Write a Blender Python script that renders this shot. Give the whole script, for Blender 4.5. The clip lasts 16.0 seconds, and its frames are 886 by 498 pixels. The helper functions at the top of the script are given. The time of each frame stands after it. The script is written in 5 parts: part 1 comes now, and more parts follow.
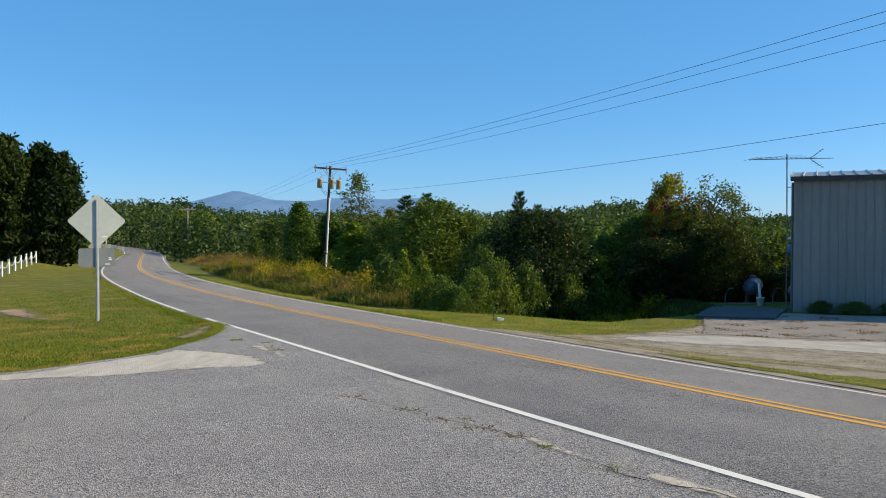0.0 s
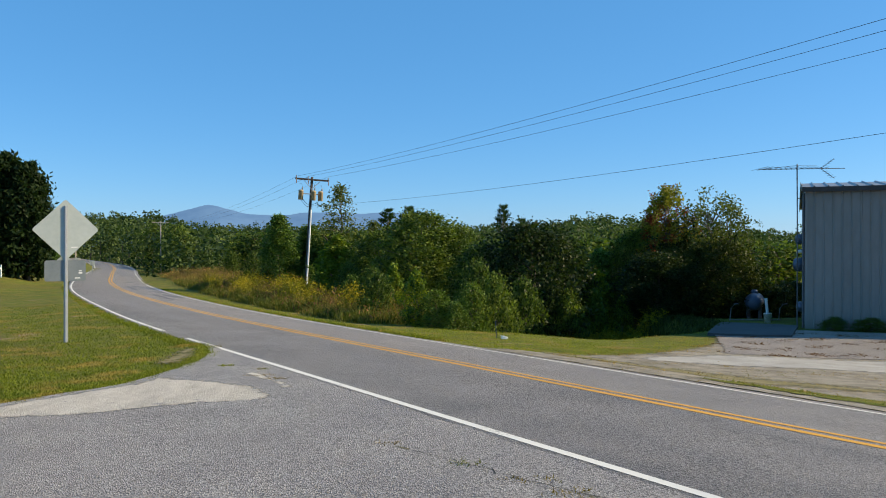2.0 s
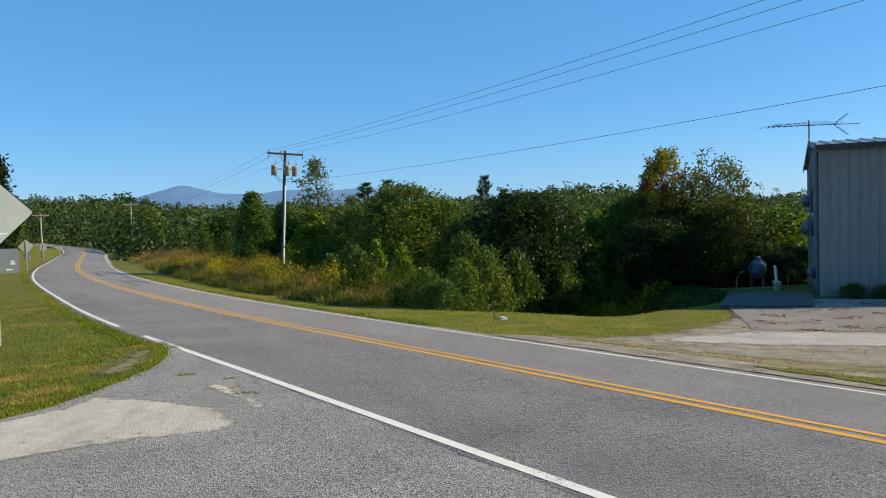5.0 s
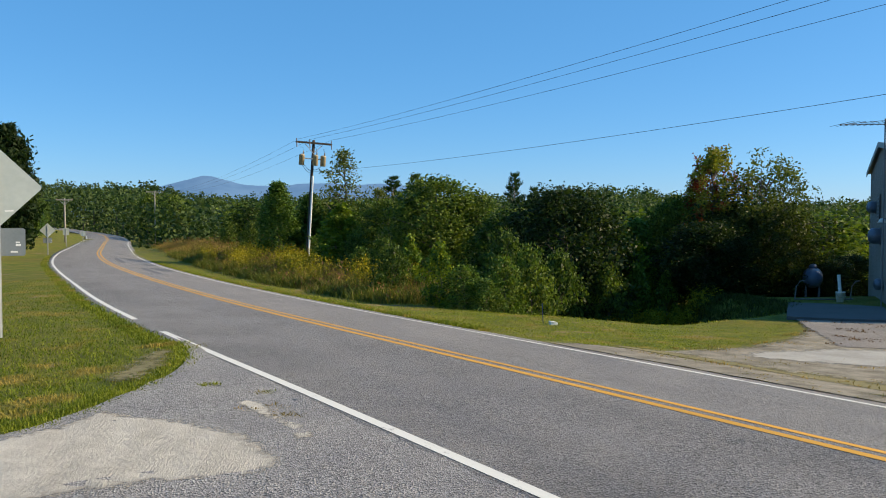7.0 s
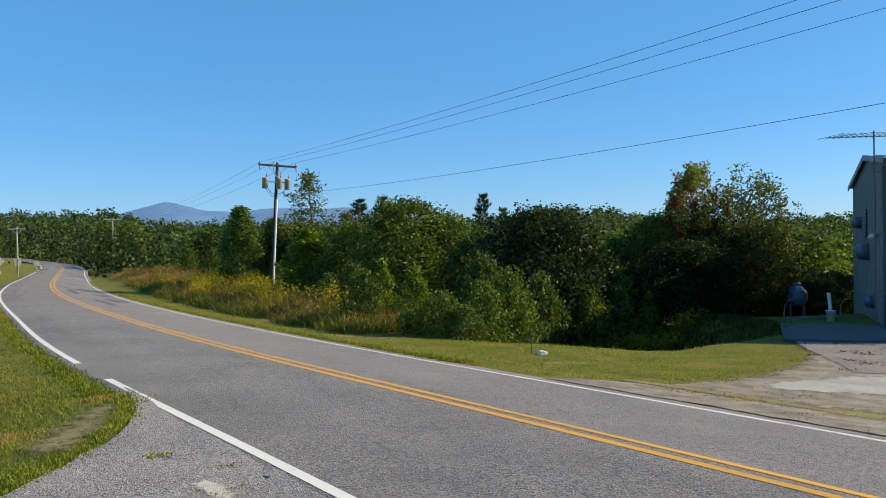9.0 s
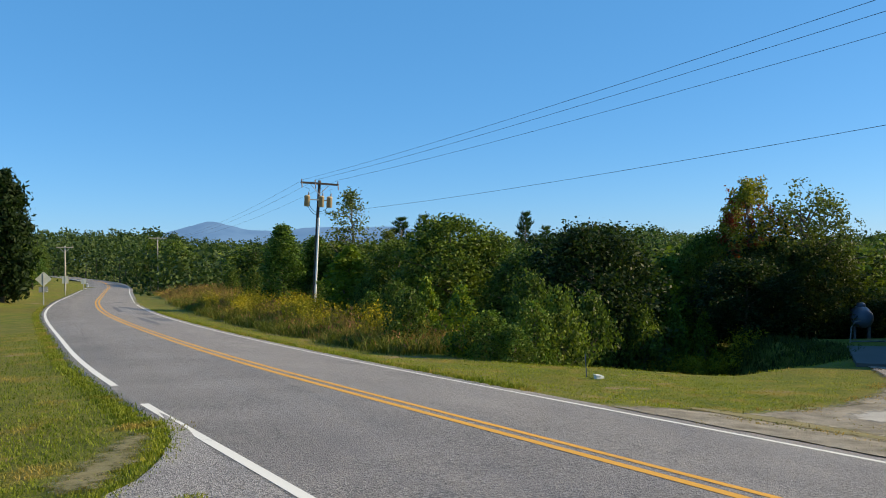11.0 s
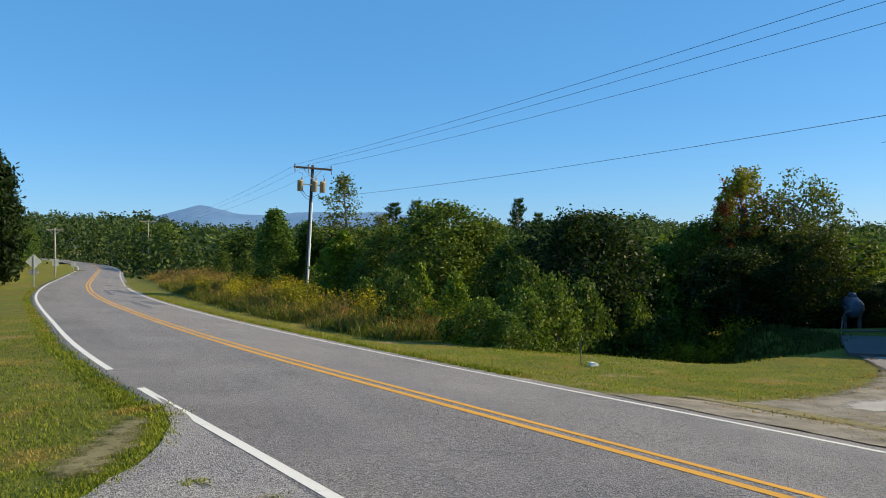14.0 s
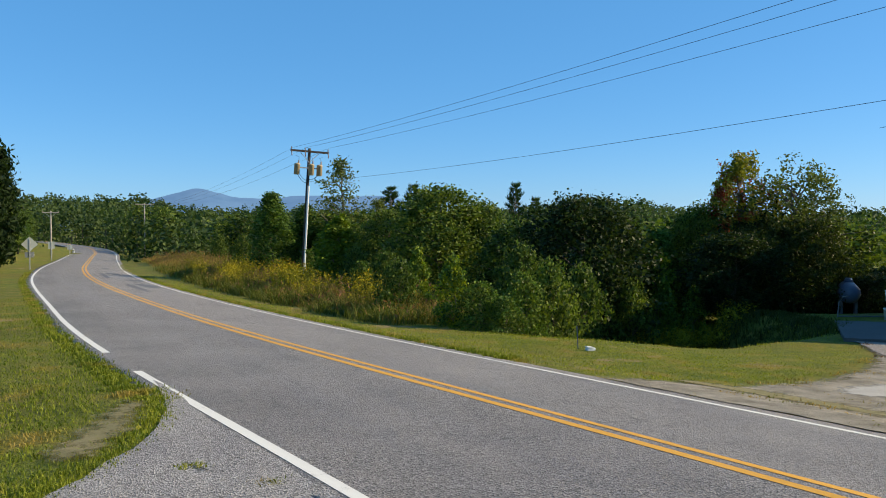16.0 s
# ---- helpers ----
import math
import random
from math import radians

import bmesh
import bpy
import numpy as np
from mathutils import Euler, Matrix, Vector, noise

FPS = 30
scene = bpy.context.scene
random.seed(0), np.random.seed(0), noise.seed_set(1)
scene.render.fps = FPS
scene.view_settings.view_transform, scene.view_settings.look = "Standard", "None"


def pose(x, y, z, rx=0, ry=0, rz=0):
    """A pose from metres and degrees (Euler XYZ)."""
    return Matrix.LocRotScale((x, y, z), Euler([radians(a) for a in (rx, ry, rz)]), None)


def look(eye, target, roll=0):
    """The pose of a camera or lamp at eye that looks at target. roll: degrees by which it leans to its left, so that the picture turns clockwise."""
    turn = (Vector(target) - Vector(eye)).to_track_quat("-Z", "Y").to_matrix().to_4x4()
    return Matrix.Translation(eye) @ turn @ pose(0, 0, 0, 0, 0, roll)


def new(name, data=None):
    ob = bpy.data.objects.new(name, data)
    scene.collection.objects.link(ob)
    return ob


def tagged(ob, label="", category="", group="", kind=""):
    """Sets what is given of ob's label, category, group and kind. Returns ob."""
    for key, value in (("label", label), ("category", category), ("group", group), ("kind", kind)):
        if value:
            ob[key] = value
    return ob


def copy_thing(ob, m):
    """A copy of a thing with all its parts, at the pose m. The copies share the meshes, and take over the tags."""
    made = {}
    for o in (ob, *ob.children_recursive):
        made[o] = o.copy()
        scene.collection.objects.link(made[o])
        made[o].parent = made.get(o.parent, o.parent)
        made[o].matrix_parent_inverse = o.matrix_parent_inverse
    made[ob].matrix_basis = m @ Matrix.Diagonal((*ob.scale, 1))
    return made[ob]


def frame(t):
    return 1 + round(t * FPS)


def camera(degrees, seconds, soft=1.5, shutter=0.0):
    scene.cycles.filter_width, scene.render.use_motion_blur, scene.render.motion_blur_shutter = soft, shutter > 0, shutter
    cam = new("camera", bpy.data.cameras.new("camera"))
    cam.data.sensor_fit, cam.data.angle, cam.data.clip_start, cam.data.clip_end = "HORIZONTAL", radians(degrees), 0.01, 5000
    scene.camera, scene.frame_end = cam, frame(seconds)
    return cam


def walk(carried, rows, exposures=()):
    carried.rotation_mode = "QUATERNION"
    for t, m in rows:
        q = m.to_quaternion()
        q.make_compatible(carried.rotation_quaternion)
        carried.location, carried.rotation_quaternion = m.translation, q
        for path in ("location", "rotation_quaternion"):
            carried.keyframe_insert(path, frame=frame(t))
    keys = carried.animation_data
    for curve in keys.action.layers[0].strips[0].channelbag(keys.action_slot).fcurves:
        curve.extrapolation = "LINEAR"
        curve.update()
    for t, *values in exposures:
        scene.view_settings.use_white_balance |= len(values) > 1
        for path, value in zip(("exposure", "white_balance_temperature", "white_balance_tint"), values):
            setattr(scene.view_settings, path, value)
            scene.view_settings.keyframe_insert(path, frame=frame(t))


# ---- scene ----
cam = camera(58.3, 16.0, soft=1.0)

PATH = [
    (0, (0.956, -1.152, 1.804), (0.89, 0.846, 1.757), -0.0),
    (0.5, (0.707, -0.716, 1.8), (0.636, 1.281, 1.702), -1.2),
    (1, (0.473, -0.311, 1.799), (0.455, 1.683, 1.645), -2.0),
    (1.5, (0.31, 0.178, 1.759), (0.189, 2.174, 1.733), 0.0),
    (2, (0.145, 0.579, 1.717), (0.143, 2.579, 1.707), 0.1),
    (2.5, (0.066, 0.983, 1.766), (0.107, 2.982, 1.716), -1.4),
    (3, (0.059, 1.362, 1.755), (0.043, 3.36, 1.678), -2.3),
    (3.2, (0.031, 1.502, 1.76), (0.088, 3.499, 1.668), -1.3),
    (5.3, (-0.339, 3.219, 1.681), (-0.285, 5.217, 1.613), -1.6),
    (5.5, (-0.435, 3.431, 1.623), (-0.388, 5.43, 1.578), -0.2),
    (6, (-0.518, 3.828, 1.642), (-0.629, 5.824, 1.566), -0.7),
    (6.5, (-0.659, 4.205, 1.672), (-0.652, 6.203, 1.582), -1.7),
    (7, (-0.827, 4.722, 1.594), (-0.823, 6.72, 1.512), 0.2),
    (7.5, (-0.918, 5.073, 1.615), (-0.868, 7.07, 1.529), -0.2),
    (8, (-1.035, 5.469, 1.618), (-0.864, 7.459, 1.527), -1.3),
    (8.5, (-1.012, 5.89, 1.645), (-0.958, 7.887, 1.552), -0.3),
    (9, (-1.152, 6.251, 1.609), (-1.059, 8.249, 1.583), -0.8),
    (9.5, (-1.263, 6.633, 1.614), (-1.168, 8.63, 1.594), -1.8),
    (9.7, (-1.219, 6.838, 1.576), (-1.219, 8.838, 1.615), -1.0),
    (11.8, (-1.436, 7.077, 1.58), (-1.437, 9.077, 1.582), -0.6),
    (12, (-1.443, 7.06, 1.588), (-1.423, 9.06, 1.586), -0.4),
    (12.5, (-1.442, 7.077, 1.585), (-1.439, 9.077, 1.591), -0.4),
    (13, (-1.441, 7.074, 1.581), (-1.43, 9.074, 1.582), -0.5),
    (13.5, (-1.448, 7.105, 1.578), (-1.434, 9.105, 1.554), -0.5),
    (14, (-1.451, 7.095, 1.581), (-1.435, 9.095, 1.569), -0.2),
    (14.5, (-1.446, 7.11, 1.577), (-1.435, 9.11, 1.547), -0.4),
    (15, (-1.439, 7.104, 1.586), (-1.421, 9.103, 1.547), -0.2),
    (15.5, (-1.457, 7.13, 1.574), (-1.427, 9.129, 1.535), -0.0),
    (16, (-1.462, 7.146, 1.577), (-1.438, 9.145, 1.525), -0.0),
]
walk(cam, [(t, look(eye, target, roll)) for t, eye, target, roll in PATH], [(0, 0.47, 7050, 9), (16, 0.47, 7050, 9)])

# ---- lie of the land: the road's centre line and the heights beside it ----
KY = np.array([-70.0, -35, -10, 2, 8, 14, 22, 33, 48, 68, 90, 112, 132, 150, 175])
KX = np.array([51.0, 30.0, 15.3, 8.2, 4.25, 0.41, -4.69, -10.75, -18.74, -28.1, -37.3, -46.3, -54.4, -63.5, -84.0])
KZ = np.array([1.6, 0.8, 0.24, 0.0, -0.146, -0.278, -0.455, -0.797, -1.118, -1.53, -1.90, -2.14, -2.16, -1.85, -1.0])
HALF = 2.93
BANK_L, BANK_R = 0.11, -0.30


def hermite(ky, kv, ys):
    m = np.gradient(kv, ky)
    i = np.clip(np.searchsorted(ky, ys) - 1, 0, len(ky) - 2)
    h = ky[i + 1] - ky[i]
    t = (ys - ky[i]) / h
    return ((2 * t**3 - 3 * t**2 + 1) * kv[i] + (t**3 - 2 * t**2 + t) * h * m[i]
            + (-2 * t**3 + 3 * t**2) * kv[i + 1] + (t**3 - t**2) * h * m[i + 1])


CY = np.linspace(-70, 175, 700)
CX, CZ = hermite(KY, KX, CY), hermite(KY, KZ, CY)
_d = np.gradient(np.c_[CX, CY], axis=0)
_d /= np.linalg.norm(_d, axis=1)[:, None]
CN = np.c_[_d[:, 1], -_d[:, 0]]


def road_of(x, y):
    """Offset to the right of the centre line and the index along it."""
    x, y = np.ravel(x), np.ravel(y)
    off, idx = np.empty(len(x)), np.empty(len(x), int)
    for a in range(0, len(x), 4000):
        dx, dy = x[a:a + 4000, None] - CX, y[a:a + 4000, None] - CY
        i = (dx * dx + dy * dy).argmin(1)
        k = np.arange(len(i))
        s = dx[k, i] * CN[i, 0] + dy[k, i] * CN[i, 1]
        far = np.sqrt(dx[k, i] ** 2 + dy[k, i] ** 2)
        off[a:a + 4000], idx[a:a + 4000] = np.where(s < 0, -far, far), i
    return off, idx


def ramp(v, a, b):
    t = np.clip((v - a) / (b - a), 0, 1)
    return t * t * (3 - 2 * t)


def wavy(x, y, k, seed=0.0):
    return (np.sin(k * x + 1.3 * k * y + seed) + np.sin(1.7 * k * y - 0.6 * k * x + 2.1 * seed)
            + np.sin(2.3 * k * x + 0.4 * k * y - seed)) / 3


def land(x, y, cut=True):
    """Height of the ground. cut: sunk under the paving."""
    shape = np.shape(x)
    s, i = road_of(x, y)
    x, y = np.ravel(x).astype(float), np.ravel(y).astype(float)
    c = CZ[i]
    cross = np.where(s < 0, -s / HALF * BANK_L, s / HALF * BANK_R)
    cross = np.clip(cross, BANK_R * 1.15, BANK_L * 1.15)
    dl, dr = np.clip(-s - 3.4, 0, None), np.clip(s - 3.4, 0, None)
    z = c + cross
    # left: a flat lot near, a lawn with a low bank farther on
    lawn = ramp(y, 14, 26)
    z += lawn * -0.10 * ramp(dl, 0, 3) - (1 - lawn) * 0.03 * ramp(dl, 0, 5)
    z += ramp(y, 38, 62) * (0.75 * ramp(dl, 0.3, 5) + 0.02 * np.clip(dl, 0, 40))
    # right: a verge that falls towards the woods, a weedy field that rises a little
    z -= 0.15 * ramp(dr, 0.1, 2.2) * (1 - ramp(y, 55, 80))
    z -= 0.048 * np.clip(dr, 0, 8) * (1 - ramp(y, 40, 62))
    z += 0.055 * np.clip(dr, 0, 18) * ramp(y, 52, 80)
    z -= 1.2 * ramp(dr, 7, 15) * ramp(y, 34, 44) * (1 - ramp(y, 46, 70))
    z -= 6.0 * ramp(dr, 16, 60) * ramp(y, 34, 80)
    # a hollow behind the verge
    crest = np.interp(x, [-3, 1.2, 3.0, 4.6, 5.6, 7.2, 8.6, 10.5], [29.5, 27.4, 26.9, 26.2, 26.2, 27.2, 27.9, 29.5])
    z -= 1.5 * ramp(y - crest, -0.4, 4.0) * ramp(x, -0.5, 4.5) * (1 - ramp(x, 8.3, 10.0)) * (1 - ramp(y, 44, 60))
    far = np.sqrt(x * x + y * y)
    z -= 4.0 * ramp(far, 90, 240) * (s > 0) + 3.0 * ramp(far, 170, 320) * (s <= 0)
    z += 0.04 * wavy(x, y, 0.55, 1.0) * ramp(np.abs(s), 4.5, 9) * ramp(y, 14, 20)
    z += 1.2 * wavy(x, y, 0.02, 2.0) * ramp(far, 150, 400)
    if cut:
        z -= 0.012 + 0.06 * (1 - ramp(np.abs(s), 1.8, 2.6))
    return z.reshape(shape)


# ---- world, sun, exposure ----
world = bpy.data.worlds.new("world")
scene.world = world
world.use_nodes = True
wn = world.node_tree
wn.nodes.clear()
sky = wn.nodes.new("ShaderNodeTexSky")
sky.sky_type = "NISHITA"
sky.sun_disc = False
SUN_TURN, SUN_HIGH = 88.0, 28.0
sky.sun_elevation, sky.sun_rotation = radians(SUN_HIGH), radians(SUN_TURN)
sky.altitude, sky.air_density, sky.dust_density, sky.ozone_density = 300, 0.82, 0.4, 6.0
wback = wn.nodes.new("ShaderNodeBackground")
wback.inputs["Strength"].default_value = 0.116
wout = wn.nodes.new("ShaderNodeOutputWorld")
hue = wn.nodes.new("ShaderNodeHueSaturation")
hue.inputs["Hue"].default_value, hue.inputs["Saturation"].default_value = 0.497, 1.12
wn.links.new(sky.outputs[0], hue.inputs["Color"])
even = wn.nodes.new("ShaderNodeMix")
even.data_type = "RGBA"
even.inputs[0].default_value, even.inputs[7].default_value = 0.44, (0.66, 2.85, 6.4, 1)
wn.links.new(hue.outputs[0], even.inputs[6])
wn.links.new(even.outputs[2], wback.inputs[0])
wn.links.new(wback.outputs[0], wout.inputs[0])

sun_data = bpy.data.lights.new("sun", "SUN")
sun_data.energy, sun_data.angle, sun_data.color = 5.0, radians(0.53), (1.0, 0.85, 0.60)
sun = new("sun", sun_data)
_r, _e = radians(SUN_TURN), radians(SUN_HIGH)
SUN_WAY = Vector((math.sin(_r) * math.cos(_e), math.cos(_r) * math.cos(_e), math.sin(_e)))
sun.matrix_world = look(SUN_WAY * 200, (0, 0, 0))


# ---- materials ----
def material(name, rough=0.8, metal=0.0, spec=0.5):
    m = bpy.data.materials.new(name)
    m.use_nodes = True
    nt = m.node_tree
    nt.nodes.clear()
    out = nt.nodes.new("ShaderNodeOutputMaterial")
    bsdf = nt.nodes.new("ShaderNodeBsdfPrincipled")
    bsdf.inputs["Roughness"].default_value = rough
    bsdf.inputs["Metallic"].default_value = metal
    bsdf.inputs["Specular IOR Level"].default_value = spec
    nt.links.new(bsdf.outputs[0], out.inputs[0])
    return m, nt, bsdf, out


def place(nt, squash=(1, 1, 1)):
    g = nt.nodes.new("ShaderNodeNewGeometry")
    m = nt.nodes.new("ShaderNodeMapping")
    m.inputs["Scale"].default_value = squash
    nt.links.new(g.outputs["Position"], m.inputs["Vector"])
    return m.outputs[0]


def noise_of(nt, vec, scale, detail=4, rough=0.55):
    n = nt.nodes.new("ShaderNodeTexNoise")
    n.inputs["Scale"].default_value, n.inputs["Detail"].default_value, n.inputs["Roughness"].default_value = scale, detail, rough
    nt.links.new(vec, n.inputs["Vector"])
    return n.outputs["Fac"]


def steps(nt, fac, stops):
    r = nt.nodes.new("ShaderNodeValToRGB")
    while len(r.color_ramp.elements) < len(stops):
        r.color_ramp.elements.new(0.5)
    for el, (at, col) in zip(r.color_ramp.elements, stops):
        el.position, el.color = at, (*col, 1)
    nt.links.new(fac, r.inputs[0])
    return r.outputs[0]


def grey(nt, fac, a, b):
    return steps(nt, fac, [(a, (0, 0, 0)), (b, (1, 1, 1))])


def blend(nt, fac, a, b, mode="MIX"):
    n = nt.nodes.new("ShaderNodeMix")
    n.data_type, n.blend_type = "RGBA", mode
    for sock, v in ((n.inputs[0], fac), (n.inputs[6], a), (n.inputs[7], b)):
        if isinstance(v, (int, float)):
            sock.default_value = v
        elif isinstance(v, tuple):
            sock.default_value = (*v, 1)
        else:
            nt.links.new(v, sock)
    return n.outputs[2]


def bump(nt, bsdf, height, strength, dist):
    b = nt.nodes.new("ShaderNodeBump")
    b.inputs["Strength"].default_value, b.inputs["Distance"].default_value = strength, dist
    nt.links.new(height, b.inputs["Height"])
    nt.links.new(b.outputs[0], bsdf.inputs["Normal"])


def mottled(name, dark, light, scale, rough=0.8, metal=0.0, fine=8.0, bumpy=0.2, dist=0.01, squash=(1, 1, 1), spec=0.4):
    m, nt, bsdf, _ = material(name, rough, metal, spec)
    p = place(nt, squash)
    big, small = noise_of(nt, p, scale), noise_of(nt, p, scale * fine, 6, 0.65)
    base = steps(nt, big, [(0.3, dark), (0.7, light)])
    col = blend(nt, 0.35, base, steps(nt, small, [(0.3, dark), (0.7, light)]))
    nt.links.new(col, bsdf.inputs["Base Color"])
    bump(nt, bsdf, small, bumpy, dist)
    return m


def asphalt(name, dark, light, pale, pale_amount, grain=90.0, tracks=False, cracks=1.0):
    """Chip-seal paving: stones, worn tracks, stains and fine cracks."""
    m, nt, bsdf, _ = material(name, 0.68, 0, 0.5)
    # sheen that pales the paving towards grazing angles
    bsdf.inputs["Sheen Weight"].default_value, bsdf.inputs["Sheen Roughness"].default_value = 0.2, 0.22
    bsdf.inputs["Sheen Tint"].default_value = (0.9, 0.85, 0.8, 1)
    p = place(nt)
    v = nt.nodes.new("ShaderNodeTexVoronoi")
    v.inputs["Scale"].default_value = grain
    nt.links.new(p, v.inputs["Vector"])
    stone = steps(nt, v.outputs["Color"], [(0.15, dark), (0.85, light)])
    big = noise_of(nt, p, 0.35, 5, 0.6)
    mid = noise_of(nt, p, 2.6, 5, 0.7)
    col = blend(nt, grey(nt, big, 0.35, 0.68), stone, blend(nt, 0.5, stone, pale))
    col = blend(nt, grey(nt, mid, 0.5, 0.85), col, blend(nt, pale_amount, col, pale))
    tone = steps(nt, noise_of(nt, p, 0.9, 3), [(0.3, (0.82, 0.82, 0.83)), (0.7, (1.1, 1.1, 1.08))])
    col = blend(nt, 1.0, col, tone, "MULTIPLY")
    # hairline cracks
    c = nt.nodes.new("ShaderNodeTexVoronoi")
    c.feature = "DISTANCE_TO_EDGE"
    c.inputs["Scale"].default_value = 0.33
    w = nt.nodes.new("ShaderNodeVectorMath")
    w.operation = "ADD"
    wob = nt.nodes.new("ShaderNodeTexNoise")
    wob.inputs["Scale"].default_value, wob.inputs["Detail"].default_value = 1.6, 6
    nt.links.new(p, wob.inputs["Vector"])
    nt.links.new(p, w.inputs[0])
    nt.links.new(wob.outputs["Color"], w.inputs[1])
    nt.links.new(w.outputs[0], c.inputs["Vector"])
    crack = steps(nt, c.outputs["Distance"], [(0.0, (1, 1, 1)), (0.008, (0, 0, 0))])
    crack = blend(nt, 1.0, crack, grey(nt, noise_of(nt, p, 0.5, 2), 0.5, 0.6), "MULTIPLY")
    col = blend(nt, blend(nt, 1.0, crack, (cracks, cracks, cracks), "MULTIPLY"), col, (0.03, 0.03, 0.03))
    if tracks:
        # traffic polishes and darkens the lanes between pale edges
        at = nt.nodes.new("ShaderNodeAttribute")
        at.attribute_name = "across"
        lane = steps(nt, at.outputs["Fac"], [(0.0, (1.0, 1.0, 1.0)), (0.055, (0.6, 0.6, 0.6)), (0.15, (0.58, 0.575, 0.58)), (0.25, (0.92, 0.91, 0.91)), (0.40, (0.8, 0.79, 0.79)),
                                             (0.5, (1.12, 1.11, 1.1)), (0.62, (1.0, 1.0, 1.0)), (0.74, (1.13, 1.12, 1.11)), (0.86, (1.0, 1.0, 1.0)), (1.0, (1.12, 1.11, 1.1))])
        patchy = grey(nt, noise_of(nt, place(nt), 0.25, 4, 0.6), 0.3, 0.6)
        col = blend(nt, patchy, col, blend(nt, 1.0, col, lane, "MULTIPLY"))
    nt.links.new(col, bsdf.inputs["Base Color"])
    bump(nt, bsdf, v.outputs["Distance"], 1.0, 0.012)
    return m


def leaf_material(name, dark, light, odd=None, odd_amount=0.0, gloss=0.6):
    m, nt, bsdf, out = material(name, gloss, 0, 0.14)
    g = nt.nodes.new("ShaderNodeNewGeometry")
    o = nt.nodes.new("ShaderNodeObjectInfo")
    col = steps(nt, g.outputs["Random Per Island"], [(0.0, dark), (0.75, light)])
    tint = steps(nt, o.outputs["Random"], [(0.0, (0.6, 0.7, 0.7)), (1.0, (1.4, 1.26, 1.02))])
    col = blend(nt, 1.0, col, tint, "MULTIPLY")
    patch = noise_of(nt, place(nt), 0.9, 3)
    col = blend(nt, 1.0, col, steps(nt, patch, [(0.3, (0.8, 0.85, 0.85)), (0.7, (1.2, 1.15, 1.0))]), "MULTIPLY")
    if odd:
        col = blend(nt, grey(nt, noise_of(nt, place(nt), 1.1, 2), 1 - odd_amount - 0.08, 1 - odd_amount + 0.04), col, odd)
    nt.links.new(col, bsdf.inputs["Base Color"])
    tr = nt.nodes.new("ShaderNodeBsdfTranslucent")
    nt.links.new(blend(nt, 1.0, col, (1.2, 1.35, 0.6), "MULTIPLY"), tr.inputs["Color"])
    mix = nt.nodes.new("ShaderNodeMixShader")
    mix.inputs[0].default_value = 0.32
    nt.links.new(bsdf.outputs[0], mix.inputs[1])
    nt.links.new(tr.outputs[0], mix.inputs[2])
    nt.links.new(mix.outputs[0], out.inputs[0])
    return m


M_ROAD = asphalt("road_asphalt", (0.022, 0.020, 0.019), (0.29, 0.266, 0.246), (0.235, 0.213, 0.196), 0.35, 62, True, 0.6)
M_LOT = asphalt("lot_chip_seal", (0.02, 0.019, 0.018), (0.42, 0.39, 0.365), (0.225, 0.206, 0.19), 0.25, 75, False, 0.0)
M_APRON = asphalt("old_apron", (0.09, 0.072, 0.058), (0.31, 0.265, 0.225), (0.31, 0.255, 0.205), 0.5, 50)
M_SAND = mottled("washed_sand", (0.36, 0.32, 0.265), (0.58, 0.53, 0.45), 2.6, 0.95, fine=14, bumpy=0.9, dist=0.02, squash=(1.6, 0.5, 1))
M_GRAVEL = mottled("crushed_stone", (0.11, 0.092, 0.06), (0.38, 0.335, 0.265), 2.4, 0.95, fine=12, bumpy=0.9, dist=0.03)
M_PALE = mottled("compacted_stone", (0.25, 0.235, 0.21), (0.46, 0.435, 0.39), 1.6, 0.95, fine=18, bumpy=0.8, dist=0.02)
M_CONCRETE = mottled("dark_concrete", (0.055, 0.055, 0.055), (0.10, 0.098, 0.095), 0.8, 0.85, fine=20, bumpy=0.15)
M_GALV = mottled("galvanised_steel", (0.36, 0.37, 0.375), (0.50, 0.51, 0.515), 6, 0.45, 0.35, bumpy=0.05)
M_SIGNBACK = mottled("sign_back_aluminium", (0.40, 0.44, 0.41), (0.52, 0.55, 0.51), 1.5, 0.5, 0.2, bumpy=0.03)
M_PLAQUE = mottled("plaque_back_aluminium", (0.19, 0.215, 0.22), (0.27, 0.29, 0.295), 4, 0.5, 0.35, bumpy=0.03)
M_POLE = mottled("weathered_pole", (0.26, 0.22, 0.18), (0.46, 0.42, 0.36), 3, 0.9, squash=(4, 4, 0.5), bumpy=0.4)
M_DARKWOOD = mottled("creosoted_timber", (0.04, 0.03, 0.024), (0.085, 0.066, 0.052), 3, 0.9, bumpy=0.3)
M_BARK = mottled("bark", (0.07, 0.055, 0.04), (0.19, 0.155, 0.12), 5, 0.95, squash=(3, 3, 0.6), bumpy=0.6, dist=0.02)
# grey cans: the tan of warm sun is put into this colour
M_CAN = mottled("sunlit_can", (0.34, 0.25, 0.13), (0.46, 0.35, 0.20), 3, 0.5, bumpy=0.05)
M_PORCELAIN = mottled("porcelain", (0.20, 0.15, 0.12), (0.30, 0.24, 0.2), 6, 0.25, bumpy=0.02)
M_WIRE = mottled("old_wire", (0.03, 0.03, 0.03), (0.06, 0.06, 0.06), 5, 0.6, 0.3, bumpy=0.02)
